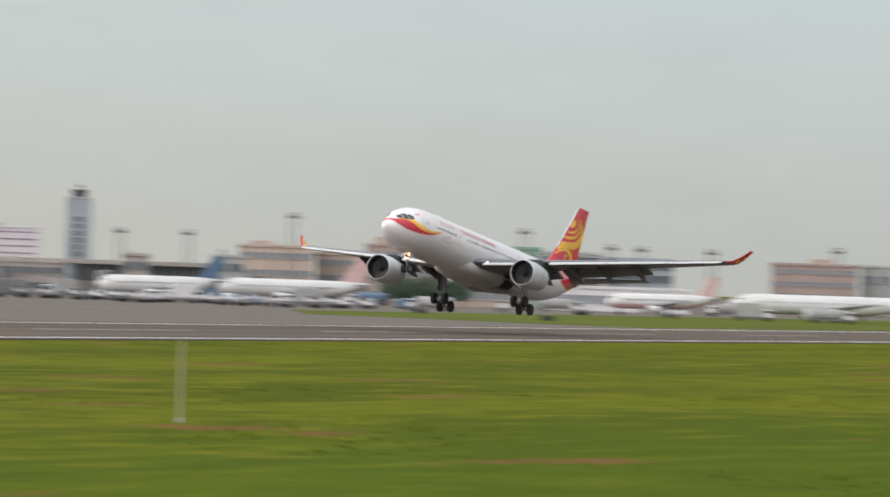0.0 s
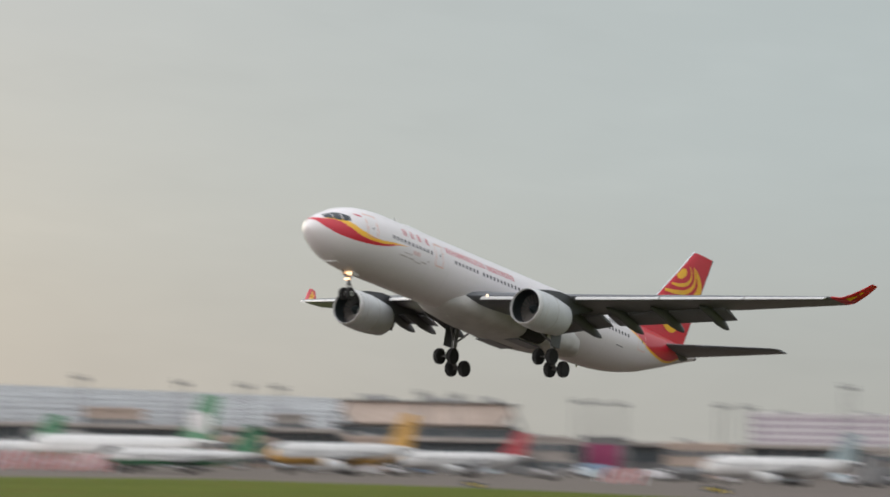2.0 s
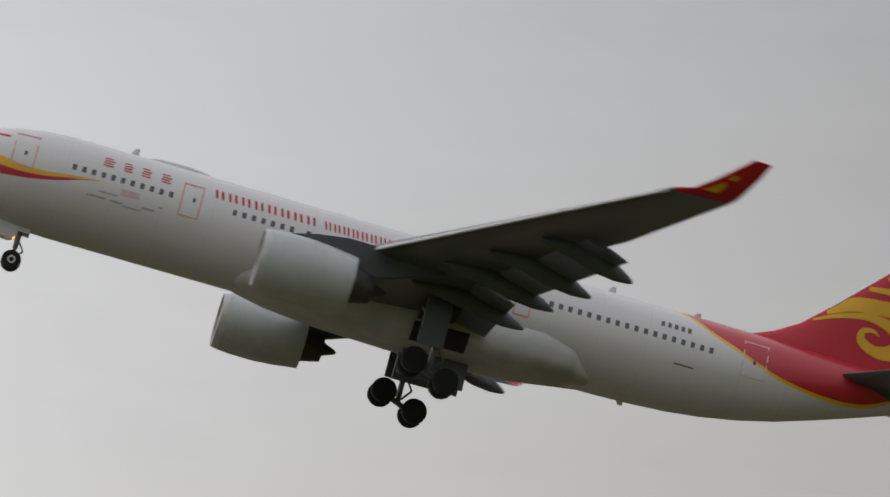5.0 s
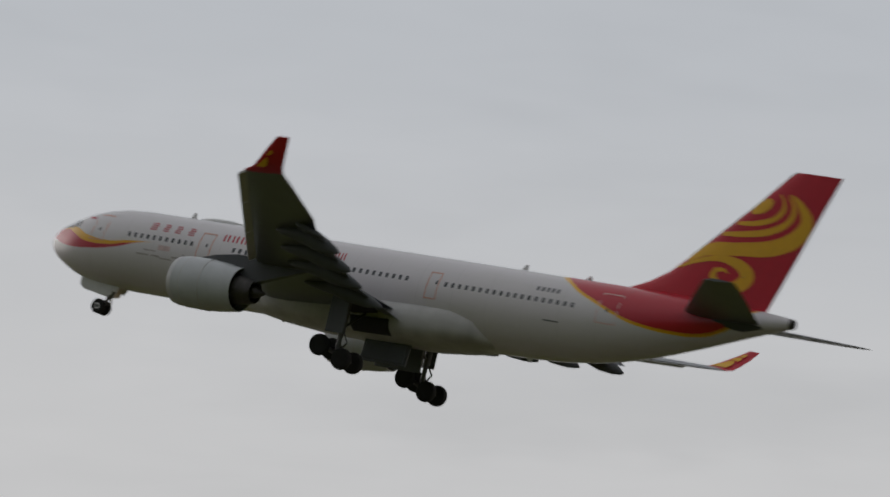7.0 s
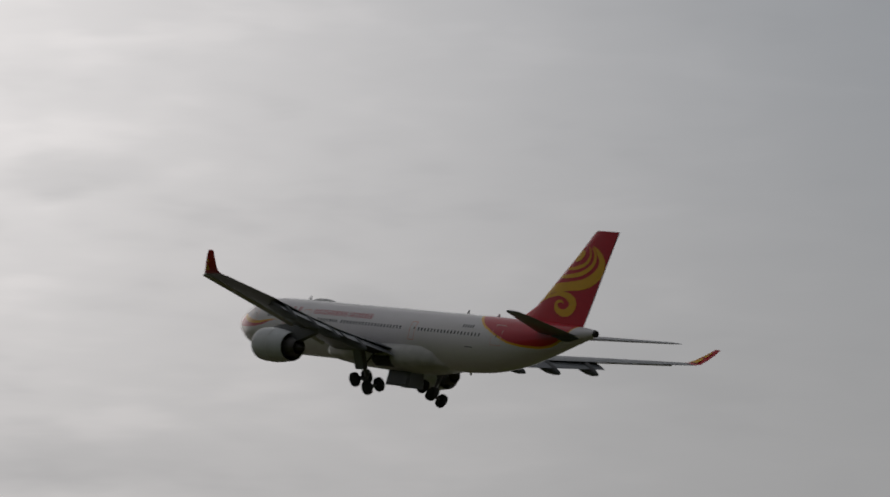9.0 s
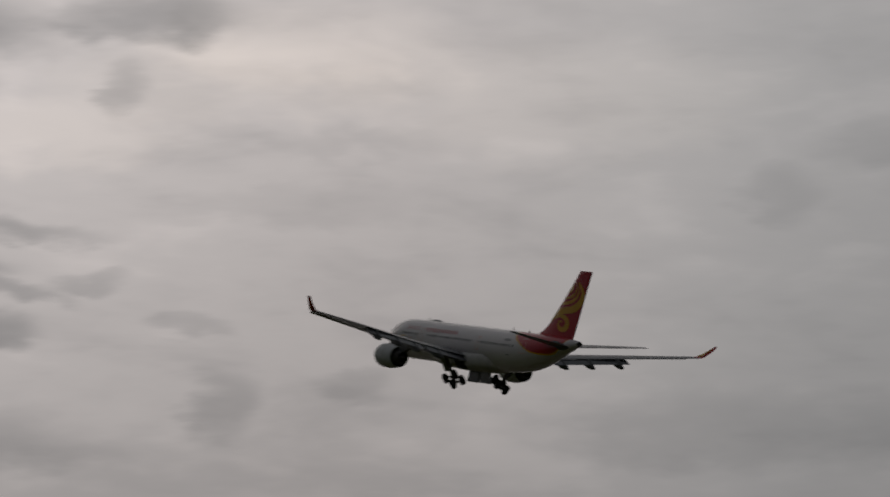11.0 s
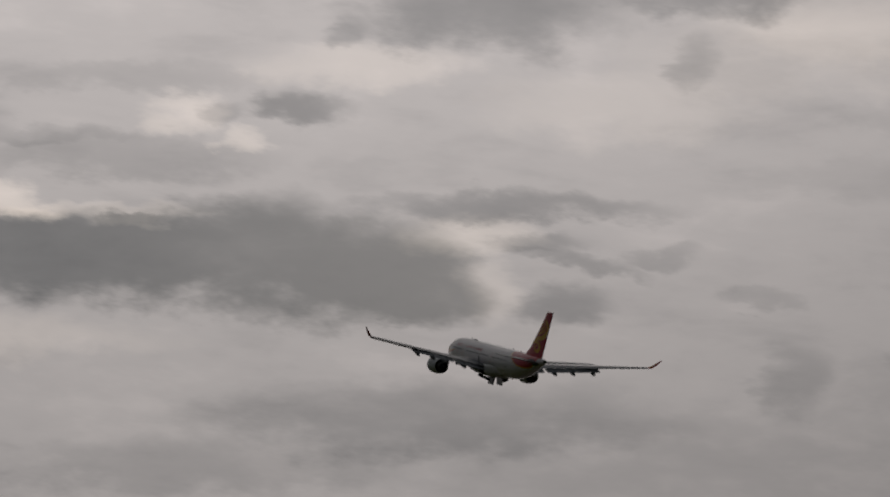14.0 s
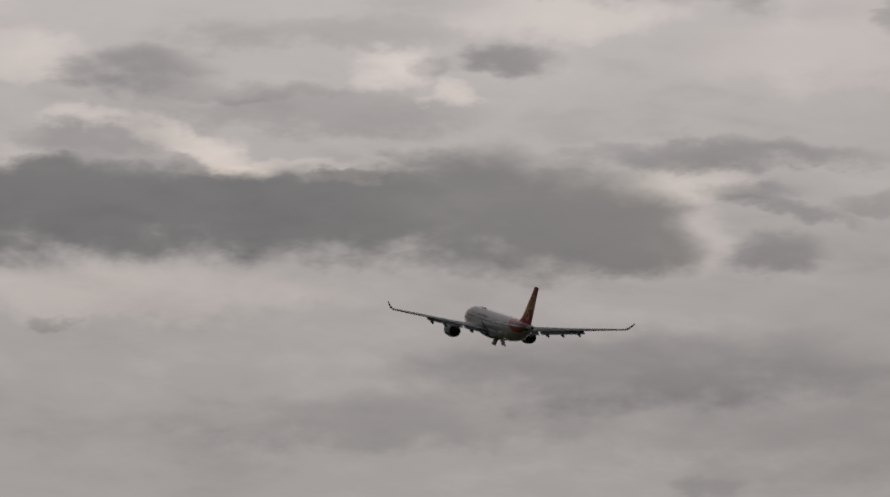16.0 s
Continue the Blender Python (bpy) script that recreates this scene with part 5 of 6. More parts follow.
def engine(side, plane):
    c = P(0, side * 9.37, -2.72)
    prof = [(-18.71, 1.587), (-19.4, 1.64), (-20.6, 1.66), (-21.8, 1.58), (-23.2, 1.40), (-23.2, 1.34), (-22.2, 1.38)]
    bm = bmesh.new()
    turned_x(bm, c, prof, 40, cap=False)
    e = part("engine", bm, M_NACELLE, plane, "white turbofan nacelle with dark core")
    for x, q in ((-19.35, 1.642), (-20.9, 1.662)):
        bm = bmesh.new()
        turned_x(bm, c, [(x, q - 0.02), (x, q + 0.004), (x - 0.05, q + 0.004), (x - 0.05, q - 0.02)], 40, cap=False)
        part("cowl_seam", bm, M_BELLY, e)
    bm = bmesh.new()
    turned_x(bm, c, [(-18.75, 1.395), (-18.43, 1.42), (-18.31, 1.455), (-18.34, 1.505), (-18.7, 1.585)], 40, cap=False)
    part("inlet_lip", bm, M_SLAT, e, "polished inlet ring")
    bm = bmesh.new()
    turned_x(bm, c, [(-18.5, 1.395), (-19.7, 1.36), (-19.72, 0.05)], 40, cap=False)
    part("inlet_duct", bm, M_FAN, e, "dark intake duct")
    bm = bmesh.new()
    turned_x(bm, c, [(-18.95, 0.02), (-19.2, 0.2), (-19.65, 0.42)], 20)
    part("spinner", bm, M_FAN, e)
    bm = bmesh.new()
    vs = [Vector((-19.55 - tw, r * math.cos(da), r * math.sin(da))) for r, da, tw in ((0.38, 0, 0), (1.34, 0.1, 0), (1.34, 0.28, 0.1), (0.38, 0.24, 0.1))]
    up, dn = [bm.verts.new(v) for v in vs], [bm.verts.new(v + Vector((-0.03, 0, 0))) for v in vs]
    bm.faces.new(up)
    bm.faces.new(dn[::-1])
    for i in range(4):
        bm.faces.new((up[i], dn[i], dn[(i + 1) % 4], up[(i + 1) % 4]))
    me = mesh_of("fan_blade", bm, M_DARK, smooth=False)
    for k in range(22):
        shared("fan_blade", me, e, Matrix.Translation(c) @ Matrix.Rotation(2 * math.pi * k / 22, 4, "X"))
    bm = bmesh.new()
    turned_x(bm, c, [(-21.0, 0.95), (-22.6, 1.05), (-23.4, 0.95), (-24.3, 0.72), (-24.3, 0.66), (-23.7, 0.66)], 28, cap=False)
    part("core_cowl", bm, M_DARK, e, "dark core exhaust")
    bm = bmesh.new()
    turned_x(bm, c, [(-23.6, 0.45), (-24.3, 0.4), (-25.0, 0.12), (-25.1, 0.02)], 20)
    part("exhaust_plug", bm, M_DARK, e)
    bm = bmesh.new()
    turned_x(bm, c, [(-22.3, 1.38), (-22.3, 0.8)], 28, cap=False)
    part("bypass_wall", bm, M_DARK, e)
    bm = bmesh.new()
    rings = []
    for s, z0, z1, wd in ((19.6, 1.5, 1.66, 0.1), (20.8, 1.45, 1.95, 0.24), (22.5, 1.2, 2.2, 0.3), (24.2, 0.55, 2.2, 0.3), (26.2, 1.25, 2.25, 0.24), (27.8, 1.75, 2.2, 0.08)):
        rings.append([P(s, side * 9.37 + wd * a, -2.72 + (z0 if b < 0 else z1)) for a, b in ((-1, -1), (1, -1), (1, 1), (-1, 1))])
    loft(bm, rings)
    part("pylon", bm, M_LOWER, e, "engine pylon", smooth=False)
    return e


FIN = [(2.0, 44.6, 55.2), (2.7, 45.5, 55.45), (3.2, 46.7, 55.63), (4.0, 48.0, 55.92), (5.2, 49.3, 56.34), (6.55, 50.65, 56.8), (9.0, 53.1, 57.66), (11.15, 55.08, 58.44), (11.3, 55.38, 58.48)]


def fin_side(s, z):
    """Half thickness of the fin there."""
    for (a, la, ta), (b, lb, tb) in zip(FIN, FIN[1:]):
        if a <= z <= b:
            u = (z - a) / (b - a)
            le, te = la + (lb - la) * u, ta + (tb - ta) * u
            x = max(0.0, min(1.0, (s - le) / (te - le)))
            return (te - le) * (5 * 0.09 * (0.2969 * math.sqrt(x) - 0.126 * x - 0.3516 * x * x + 0.2843 * x ** 3 - 0.1015 * x ** 4) + 0.0008), le, te
    return 0.0, 50, 56


def ribbon(bm, line, side):
    """A band of paint on the fin along (s, z, width) points, through a smooth curve."""
    pts = [Vector((a, b, c)) for a, b, c in line]
    fine = []
    for i in range(len(pts) - 1):
        p0, p1, p2, p3 = pts[max(i - 1, 0)], pts[i], pts[i + 1], pts[min(i + 2, len(pts) - 1)]
        for k in range(8):
            u = k / 8
            fine.append(0.5 * ((2 * p1) + (p2 - p0) * u + (2 * p0 - 5 * p1 + 4 * p2 - p3) * u * u + (3 * p1 - p0 - 3 * p2 + p3) * u ** 3))
    fine.append(pts[-1])
    cols = []
    for i, p in enumerate(fine):
        d = fine[min(i + 1, len(fine) - 1)] - fine[max(i - 1, 0)]
        nv = Vector((-d.y, d.x)).normalized() * max(0.012, p.z) / 2
        col = []
        for k in (-1, -0.33, 0.33, 1):
            s, z = p.x + nv.x * k, p.y + nv.y * k
            t, le, te = fin_side(s, z)
            s = max(s, le + 0.12)
            t = fin_side(s, z)[0]
            col.append(bm.verts.new(P(s, side * (t + 0.02), z)))
        cols.append(col)
    for a, b in zip(cols, cols[1:]):
        for k in range(3):
            bm.faces.new((a[k], a[k + 1], b[k + 1], b[k]))
    return bm


SWIRL = [
    [(49.2, 4.95, 0.3), (50.6, 5.75, 0.8), (52.6, 6.0, 0.85), (54.8, 6.35, 1.0), (56.3, 7.2, 1.05), (56.75, 8.3, 0.8), (56.1, 9.3, 0.4), (55.3, 9.85, 0.05)],
    [(51.2, 6.85, 0.25), (52.8, 7.0, 0.38), (54.4, 7.35, 0.42), (55.55, 8.1, 0.4), (55.75, 9.0, 0.28), (55.2, 9.75, 0.05)],
    [(52.1, 7.65, 0.22), (53.3, 7.75, 0.32), (54.5, 8.15, 0.34), (55.05, 8.8, 0.28), (54.95, 9.4, 0.15), (54.6, 9.8, 0.04)],
    [(52.9, 8.45, 0.3), (53.4, 8.75, 0.75), (53.9, 9.1, 0.75), (54.2, 9.3, 0.3)],
    [(48.6, 4.35, 0.12), (50.0, 4.95, 0.28), (51.6, 5.28, 0.42), (53.0, 5.0, 0.7), (53.6, 4.35, 0.95), (53.1, 3.7, 0.85), (52.2, 3.55, 0.6), (51.4, 3.9, 0.5), (51.35, 4.45, 0.34), (51.9, 4.6, 0.2), (52.3, 4.4, 0.05)],
]


def fin(plane):
    bm = bmesh.new()
    rings = []
    for z, le, te in FIN:
        ring = []
        c = te - le
        xs = [0.5 * (1 - math.cos(math.pi * i / 10)) for i in range(11)]
        th = lambda x: c * (5 * 0.09 * (0.2969 * math.sqrt(x) - 0.126 * x - 0.3516 * x * x + 0.2843 * x ** 3 - 0.1015 * x ** 4) + 0.0008)
        ring = [P(le + x * c, th(x), z) for x in reversed(xs)] + [P(le + x * c, -th(x), z) for x in xs[1:]]
        rings.append(ring)
    loft(bm, rings)
    f = part("tail_fin", bm, M_RED, plane, "crimson tail fin with golden swirls")
    for side in (1, -1):
        for line in SWIRL:
            bm = bmesh.new()
            ribbon(bm, line, side)
            part("swirl_band", bm, M_YELLOW, f, "golden swirl band")
    # bare leading edge and the rudder's gap
    bm = bmesh.new()
    for (za, la, ta), (zb, lb, tb) in zip(FIN[4:], FIN[5:]):
        rod(bm, P(la + 0.04, 0, za), P(lb + 0.04, 0, zb), 0.07, 0.07, 8)
    part("fin_leading_edge", bm, M_METAL, f, "bare metal leading edge")
    bm = bmesh.new()
    for (za, la, ta), (zb, lb, tb) in zip(FIN[2:-1], FIN[3:]):
        rod(bm, P(ta - 0.02, 0, za), P(tb - 0.02, 0, zb), 0.035, 0.035, 6)
    part("rudder_edge", bm, M_GREY, f)
    return f


def tailplane(side, plane):
    bm = bmesh.new()
    rings = []
    for y, le, te in ((0.6, 49.8, 55.4), (1.6, 50.6, 55.7), (5.5, 53.2, 56.9), (9.2, 55.75, 57.95), (9.65, 56.3, 58.0)):
        rings.append(section(le, te, side * y, 1.42 + 0.112 * y, 0.09, camber=-0.005))
    loft(bm, rings)
    ob = part("tailplane", bm, M_GREY, plane, "grey horizontal stabiliser")
    bm = bmesh.new()
    loft(bm, [section(te - 0.95, te + 0.02, side * y, 1.43 + 0.112 * y, 0.07, camber=0) for y, te in ((2.2, 55.88), (5.5, 56.9), (9.0, 57.9))])
    part("elevator", bm, M_GREY, ob)
    bm = bmesh.new()
    rings = []
    for s, r in ((49.4, 0.05), (50.4, 0.45), (52.5, 0.62), (54.5, 0.5), (55.6, 0.15)):
        rings.append([P(s, side * (hull_at(s)[1] * 0.75 + r * 0.55 * math.cos(a)), 1.42 + r * math.sin(a)) for a in [2 * math.pi * i / 16 for i in range(16)]])
    loft(bm, rings)
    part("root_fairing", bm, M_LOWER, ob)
    return ob


def airliner():
    plane = thing("airliner", "white widebody jet airliner with crimson tail climbing away", "airplane")
    bm = bmesh.new()
    n = 56
    st = []
    for (a, za, ra), (b, zb, rb) in zip(HULL, HULL[1:]):
        k = 12 if b - a > 10 else 1
        for i in range(k):
            u = i / k
            st.append((a + (b - a) * u, za + (zb - za) * u, ra + (rb - ra) * u))
    st.append(HULL[-1])
    loft(bm, [[P(s, r * math.sin(2 * math.pi * i / n), zc + r * math.cos(2 * math.pi * i / n)) for i in range(n)] for s, zc, r in st])
    part("fuselage", bm, M_HULL, plane, "white fuselage with red and gold bow stripe", sharp=60)
    bm = bmesh.new()
    turned_x(bm, P(57.15, 0, 1.92), [(0.1, 0.36), (-0.25, 0.31), (-0.3, 0.25), (-0.1, 0.22)], 20)
    part("tail_cone", bm, M_DARK, plane, "dark exhaust at the tail")
    # belly fairing, hull white darkened by shade put into its colour
    bm = bmesh.new()
    rings = []
    for s, hw, top, bot in ((17.3, 0.6, -1.9, -2.5), (18.3, 1.9, -1.2, -2.8), (20, 2.75, -0.9, -3.05), (23, 3.05, -0.75, -3.3), (28, 3.1, -0.7, -3.42), (32, 3.05, -0.5, -3.35), (34.5, 2.9, -0.45, -3.1), (36.2, 2.5, -0.8, -2.85), (37.3, 1.6, -1.6, -2.75), (37.9, 0.5, -2.3, -2.65)):
        mid, hh = (top + bot) / 2, (top - bot) / 2
        ring = []
        for i in range(28):
            a = 2 * math.pi * i / 28
            cx, cz = math.cos(a), math.sin(a)
            ring.append(P(s, hw * math.copysign(abs(cx) ** 0.7, cx), mid + hh * math.copysign(abs(cz) ** 0.7, cz)))
        rings.append(ring)
    loft(bm, rings)
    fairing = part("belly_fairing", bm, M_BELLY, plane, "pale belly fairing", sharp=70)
    # wheel wells between legs and fairing: dark sheets painted as the openings' shade
    for side in (1, -1):
        bm = bmesh.new()
        cols = []
        for k in range(9):
            s = 27.5 + 3.0 * k / 8
            top, bot = -0.7 + 0.05 * (s - 28), -3.42 + 0.0175 * (s - 28)
            mid, hh = (top + bot) / 2, (top - bot) / 2
            col = []
            for i in range(9):
                a = radians(-4 - 46 * i / 8)
                col.append(bm.verts.new(P(s, side * (3.1 * math.cos(a) ** 0.7 + 0.03), mid - (hh + 0.03) * math.sin(-a) ** 0.7)))
            cols.append(col)
        for a, b in zip(cols, cols[1:]):
            for i in range(8):
                bm.faces.new((a[i], b[i], b[i + 1], a[i + 1]))
        part("wheel_well", bm, M_WELL, fairing, "dark sheet for the shade of an open wheel well")
        bm = bmesh.new()
        loft(bm, [[P(27.6, side * y, wing_z(y) - 0.5), P(29.5, side * y, wing_z(y) - 0.3), P(29.5, side * y, wing_z(y) - 0.46), P(27.6, side * y, wing_z(y) - 0.7)] for y in (2.9, 4.1, 5.3)])
        part("wheel_well", bm, M_WELL, fairing, "dark sheet for the shade of an open wheel well", smooth=False)
    # cabin windows, both sides
    bm = bmesh.new()
    box(bm, (0, 0, 0), (0.23, 0.03, 0.33), bevel=0.014)
    me = mesh_of("cabin_window", bm, M_WINDOW)
    rows = [(8.35, 13.55, 11), (17.0, 20.1, 7), (21.0, 30.8, 20), (33.8, 43.2, 19)]
    for side in (1, -1):
        for a, b, k in rows:
            for i in range(k):
                shared("cabin_window", me, plane, on_hull(a + (b - a) * i / (k - 1), 0.64, side, -0.004))
    # cockpit panes
    for side in (1, -1):
        for s0, s1, z0a, z1a, z0b, z1b in ((1.40, 2.08, 0.52, 0.76, 0.58, 1.06), (2.16, 2.78, 0.56, 1.10, 0.60, 1.28), (2.86, 3.50, 0.60, 1.28, 0.76, 1.14)):
            bm = bmesh.new()
            cols = []
            for i in range(5):
                u = i / 4
                s = s0 + (s1 - s0) * u
                cols.append([bm.verts.new(on_hull(s, (z0a + (z0b - z0a) * u) * (1 - j / 3) + (z1a + (z1b - z1a) * u) * j / 3, side, 0.015).translation) for j in range(4)])
            for a, b in zip(cols, cols[1:]):
                for j in range(3):
                    bm.faces.new((a[j], b[j], b[j + 1], a[j + 1]))
            part("cockpit_window", bm, M_GLASS, plane, "dark cockpit pane")
        # doors: outlines and a small pane
        for s0, s1, z0, z1 in ((5.05, 6.3, -0.1, 1.78), (14.1, 15.2, -0.32, 1.55), (32.4, 33.3, -0.45, 1.35), (44.95, 46.35, -0.2, 1.8)):
            d = bmesh.new()
            t = 0.07
            skin_bar(d, s0, s0 + t, z0, z1, side, n=1, proud=0.02)
            skin_bar(d, s1 - t, s1, z0, z1, side, n=1, proud=0.02)
            skin_bar(d, s0 + t, s1 - t, z0, z0 + t, side, n=3, proud=0.02)
            skin_bar(d, s0 + t, s1 - t, z1 - t, z1, side, n=3, proud=0.02)
            dr = part("cabin_door", d, M_OUTLINE if s0 < 40 else M_OUTLINE_PALE, plane, "white cabin door with salmon outline")
            d = bmesh.new()
            skin_bar(d, s0 + 0.62, s0 + 0.76, 0.55, 0.80, side, n=1)
            part("door_pane", d, M_WINDOW, dr)
        # name band: plain bars in the size of the letters
        for i in range(4):
            d = bmesh.new()
            s = 9.75 + i * 1.02
            for z, a, b in ((1.18, 0.04, 0.58), (1.33, 0.0, 0.52), (1.48, 0.06, 0.60), (1.63, 0.02, 0.50)):
                skin_bar(d, s + a + 0.05 * (i % 2), s + b - 0.04 * (i % 3), z, z + 0.075, side, n=2)
            part("title_bar", d, M_TITLE, plane, "red title bars")
        for i in range(16):
            d = bmesh.new()
            s, w = (15.85 + i * 0.71, 0.46) if i < 8 else (21.8 + (i - 8) * 0.5, 0.33)
            skin_bar(d, s, s + w * 0.30, 1.16, 1.66, side, n=1, slant=-0.2)
            skin_bar(d, s + w * 0.70, s + w, 1.16, 1.66, side, n=1, slant=-0.2)
            part("title_bar", d, M_TITLE, plane, "red title bars")
        for i in range(5):
            d = bmesh.new()
            s = 40.3 + i * 0.37
            skin_bar(d, s, s + 0.2, 1.22, 1.52, side, n=1)
            part("registration_bar", d, M_INK, plane, "dark registration bars")
        d = bmesh.new()
        skin_bar(d, 4.05, 4.75, 1.38, 1.52, side, n=2)
        part("bow_mark", d, M_TITLE, plane, "small red bow mark")
        for a, b, z, hgt, lean in ((9.3, 10.3, -0.62, 0.10, 0.6), (9.9, 10.9, -0.30, 0.09, -0.5), (10.5, 11.2, -0.62, 0.10, 0.8), (11.0, 12.0, -0.15, 0.34, 0.0), (11.3, 12.3, -0.72, 0.09, -0.8), (12.2, 12.9, -0.55, 0.12, 0.4), (13.1, 13.3, -0.30, 0.10, 0.0)):
            d = bmesh.new()
            skin_bar(d, a, b, z, z + hgt, side, n=4, slant=lean)
            part("side_emblem", d, M_EMBLEM if hgt > 0.3 else M_EMBLEM_INK, plane, "faint pinkish emblem")
        d = bmesh.new()
        skin_bar(d, 41.4, 42.5, -0.62, -0.54, side, n=2)
        part("cargo_vent", d, M_INK, plane)
    # antennas
    for s, z, hh in ((11.0, 2.74, 0.34), (37.4, 2.75, 0.32), (42.2, 2.72, 0.24), (20.0, -2.8, -0.35), (39.2, -2.75, -0.3)):
        bm = bmesh.new()
        loft(bm, [[P(s + a, b, z - 0.04 * math.copysign(1, hh)) for a, b in ((0, 0), (0.25, 0.03), (0.5, 0), (0.25, -0.03))], [P(s + a + 0.25, b, z + hh) for a, b in ((0, 0), (0.1, 0.015), (0.22, 0), (0.1, -0.015))]])
        part("antenna", bm, M_WHITE, plane, smooth=False)
    bm = bmesh.new()
    turned_x(bm, P(13.6, 0, 2.72), [(1.7, 0.02), (1.1, 0.14), (0.4, 0.20), (-0.8, 0.20), (-1.5, 0.12), (-2.0, 0.02)], 16)
    part("antenna_dome", bm, M_WHITE, plane)
    for side in (1, -1):
        wing(side, plane)
        engine(side, plane)
        tailplane(side, plane)
    fin(plane)
    return plane


W_MAIN, R_MAIN = wheel_mesh(0.70, 0.50, "main_wheel"), rim_mesh(0.70, 0.46, "main_rim")
W_NOSE, R_NOSE = wheel_mesh(0.52, 0.36, "nose_wheel"), rim_mesh(0.52, 0.34, "nose_rim")


def main_gear(side, plane):
    """The leg stands in its own space, its hinge at the origin."""
    bm = bmesh.new()
    rod(bm, (0, 0, 0.2), (0, 0, -2.4), 0.27, 0.25, 14)
    rod(bm, (0, 0, -2.3), (0, 0, -3.75), 0.16, 0.16, 12)
    g = part("main_landing_gear", bm, M_STRUT, plane, "main landing gear with four black wheels")
    g.matrix_basis = Matrix.Translation(P(28.6, side * 5.25, -1.5))
    bm = bmesh.new()
    rod(bm, (0, -side * 0.1, -2.0), (0, -side * 2.2, -0.6), 0.09, 0.09, 8)
    rod(bm, (1.1, 0, -0.4), (0.1, 0, -2.0), 0.08, 0.08, 8)
    rod(bm, (-0.2, 0, -2.3), (-0.62, 0, -2.9), 0.06, 0.06, 8)
    rod(bm, (-0.62, 0, -2.9), (-0.15, 0, -3.5), 0.06, 0.06, 8)
    part("side_stay", bm, M_STRUT, g)
    bm = bmesh.new()
    box(bm, (0.3, side * 0.42, -1.2), (1.4, 0.06, 2.45), bevel=0.03)
    part("leg_door", bm, M_GREY, g, "grey gear leg door")
    tilt = Matrix.Translation((0, 0, -3.72)) @ Matrix.Rotation(radians(-20), 4, "Y")
    bm = bmesh.new()
    rod(bm, tilt @ Vector((1.1, 0, 0)), tilt @ Vector((-1.1, 0, 0)), 0.15, 0.15, 10)
    for x in (0.99, -0.99):
        rod(bm, tilt @ Vector((x, -0.75, 0)), tilt @ Vector((x, 0.75, 0)), 0.09, 0.09, 10)
    part("bogie_beam", bm, M_STRUT, g)
    for x in (0.99, -0.99):
        for y in (0.7, -0.7):
            m = tilt @ Matrix.Translation((x, y, 0))
            shared("wheel", W_MAIN, g, m)
            shared("rim", R_MAIN, g, m)
    return g


def belly_door(side, plane):
    bm = bmesh.new()
    box(bm, (0, side * 0.75, -0.02), (3.6, 1.5, 0.09), bevel=0.03)
    box(bm, (0, side * 0.75, 0.06), (3.2, 1.2, 0.1), bevel=0.03)
    d = part("main_gear_door", bm, M_GREY, plane, "pale belly gear door")
    return d


def nose_gear(plane):
    bm = bmesh.new()
    rod(bm, (0, 0, 0.3), (0.0, 0, -1.4), 0.16, 0.15, 12)
    rod(bm, (0, 0, -1.3), (0, 0, -2.1), 0.1, 0.1, 10)
    rod(bm, (0, -0.45, -2.1), (0, 0.45, -2.1), 0.08, 0.08, 8)
    g = part("nose_landing_gear", bm, M_STRUT, plane, "nose landing gear with two wheels and lamps")
    g.matrix_basis = Matrix.Translation(P(6.6, 0, -2.45))
    bm = bmesh.new()
    rod(bm, (0.0, 0, -1.0), (1.5, 0, 0.1), 0.07, 0.07, 8)
    rod(bm, (-0.1, 0, -1.0), (-0.45, 0, -1.45), 0.05, 0.05, 8)
    rod(bm, (-0.45, 0, -1.45), (-0.1, 0, -1.9), 0.05, 0.05, 8)
    part("drag_stay", bm, M_STRUT, g)
    for y in (0.34, -0.34):
        m = Matrix.Translation((0, y, -2.1))
        shared("wheel", W_NOSE, g, m)
        shared("rim", R_NOSE, g, m)
    for y, z, r in ((0.22, -0.45, 0.15), (-0.22, -0.45, 0.15), (0.13, -0.9, 0.11), (-0.13, -0.9, 0.11)):
        bm = bmesh.new()
        turned_x(bm, (0.2, y, z), [(0.0, r), (0.06, r * 0.9), (0.09, r * 0.3)], 14)
        part("taxi_lamp", bm, M_LAMP, g, "lit landing lamp")
    bm = bmesh.new()
    for y in (0.22, -0.22):
        turned_x(bm, (0.2, y, -0.45), [(-0.2, 0.08), (-0.01, 0.17)], 12)
    part("lamp_housing", bm, M_STRUT, g)
    for y in (0.5, -0.5):
        bm = bmesh.new()
        box(bm, (-0.05, y, -0.3), (0.9, 0.05, 0.55), bevel=0.02)
        part("nose_gear_door", bm, M_WHITE, g, "pale nose gear door")
    return g


def nose_bay_door(side, plane):
    """A long door of the nose bay, hung from its hinge at the hull's edge."""
    bm = bmesh.new()
    hz = -2.50
    rings = []
    for k in range(7):
        st = 3.7 + 2.75 * k / 6
        zc, r = hull_at(st)
        top = zc - math.sqrt(r * r - 0.3) - hz + 0.04
        deep = 0.78 - (0.14 if k in (0, 6) else 0.0)
        rings.append([Vector((4.75 - st, y, z)) for y, z in ((-0.03, top), (0.03, top), (0.03, top - deep), (-0.03, top - deep))])
    loft(bm, rings)
    return part("nose_bay_door", bm, M_WHITE, plane, "white open nose gear bay door", smooth=False)


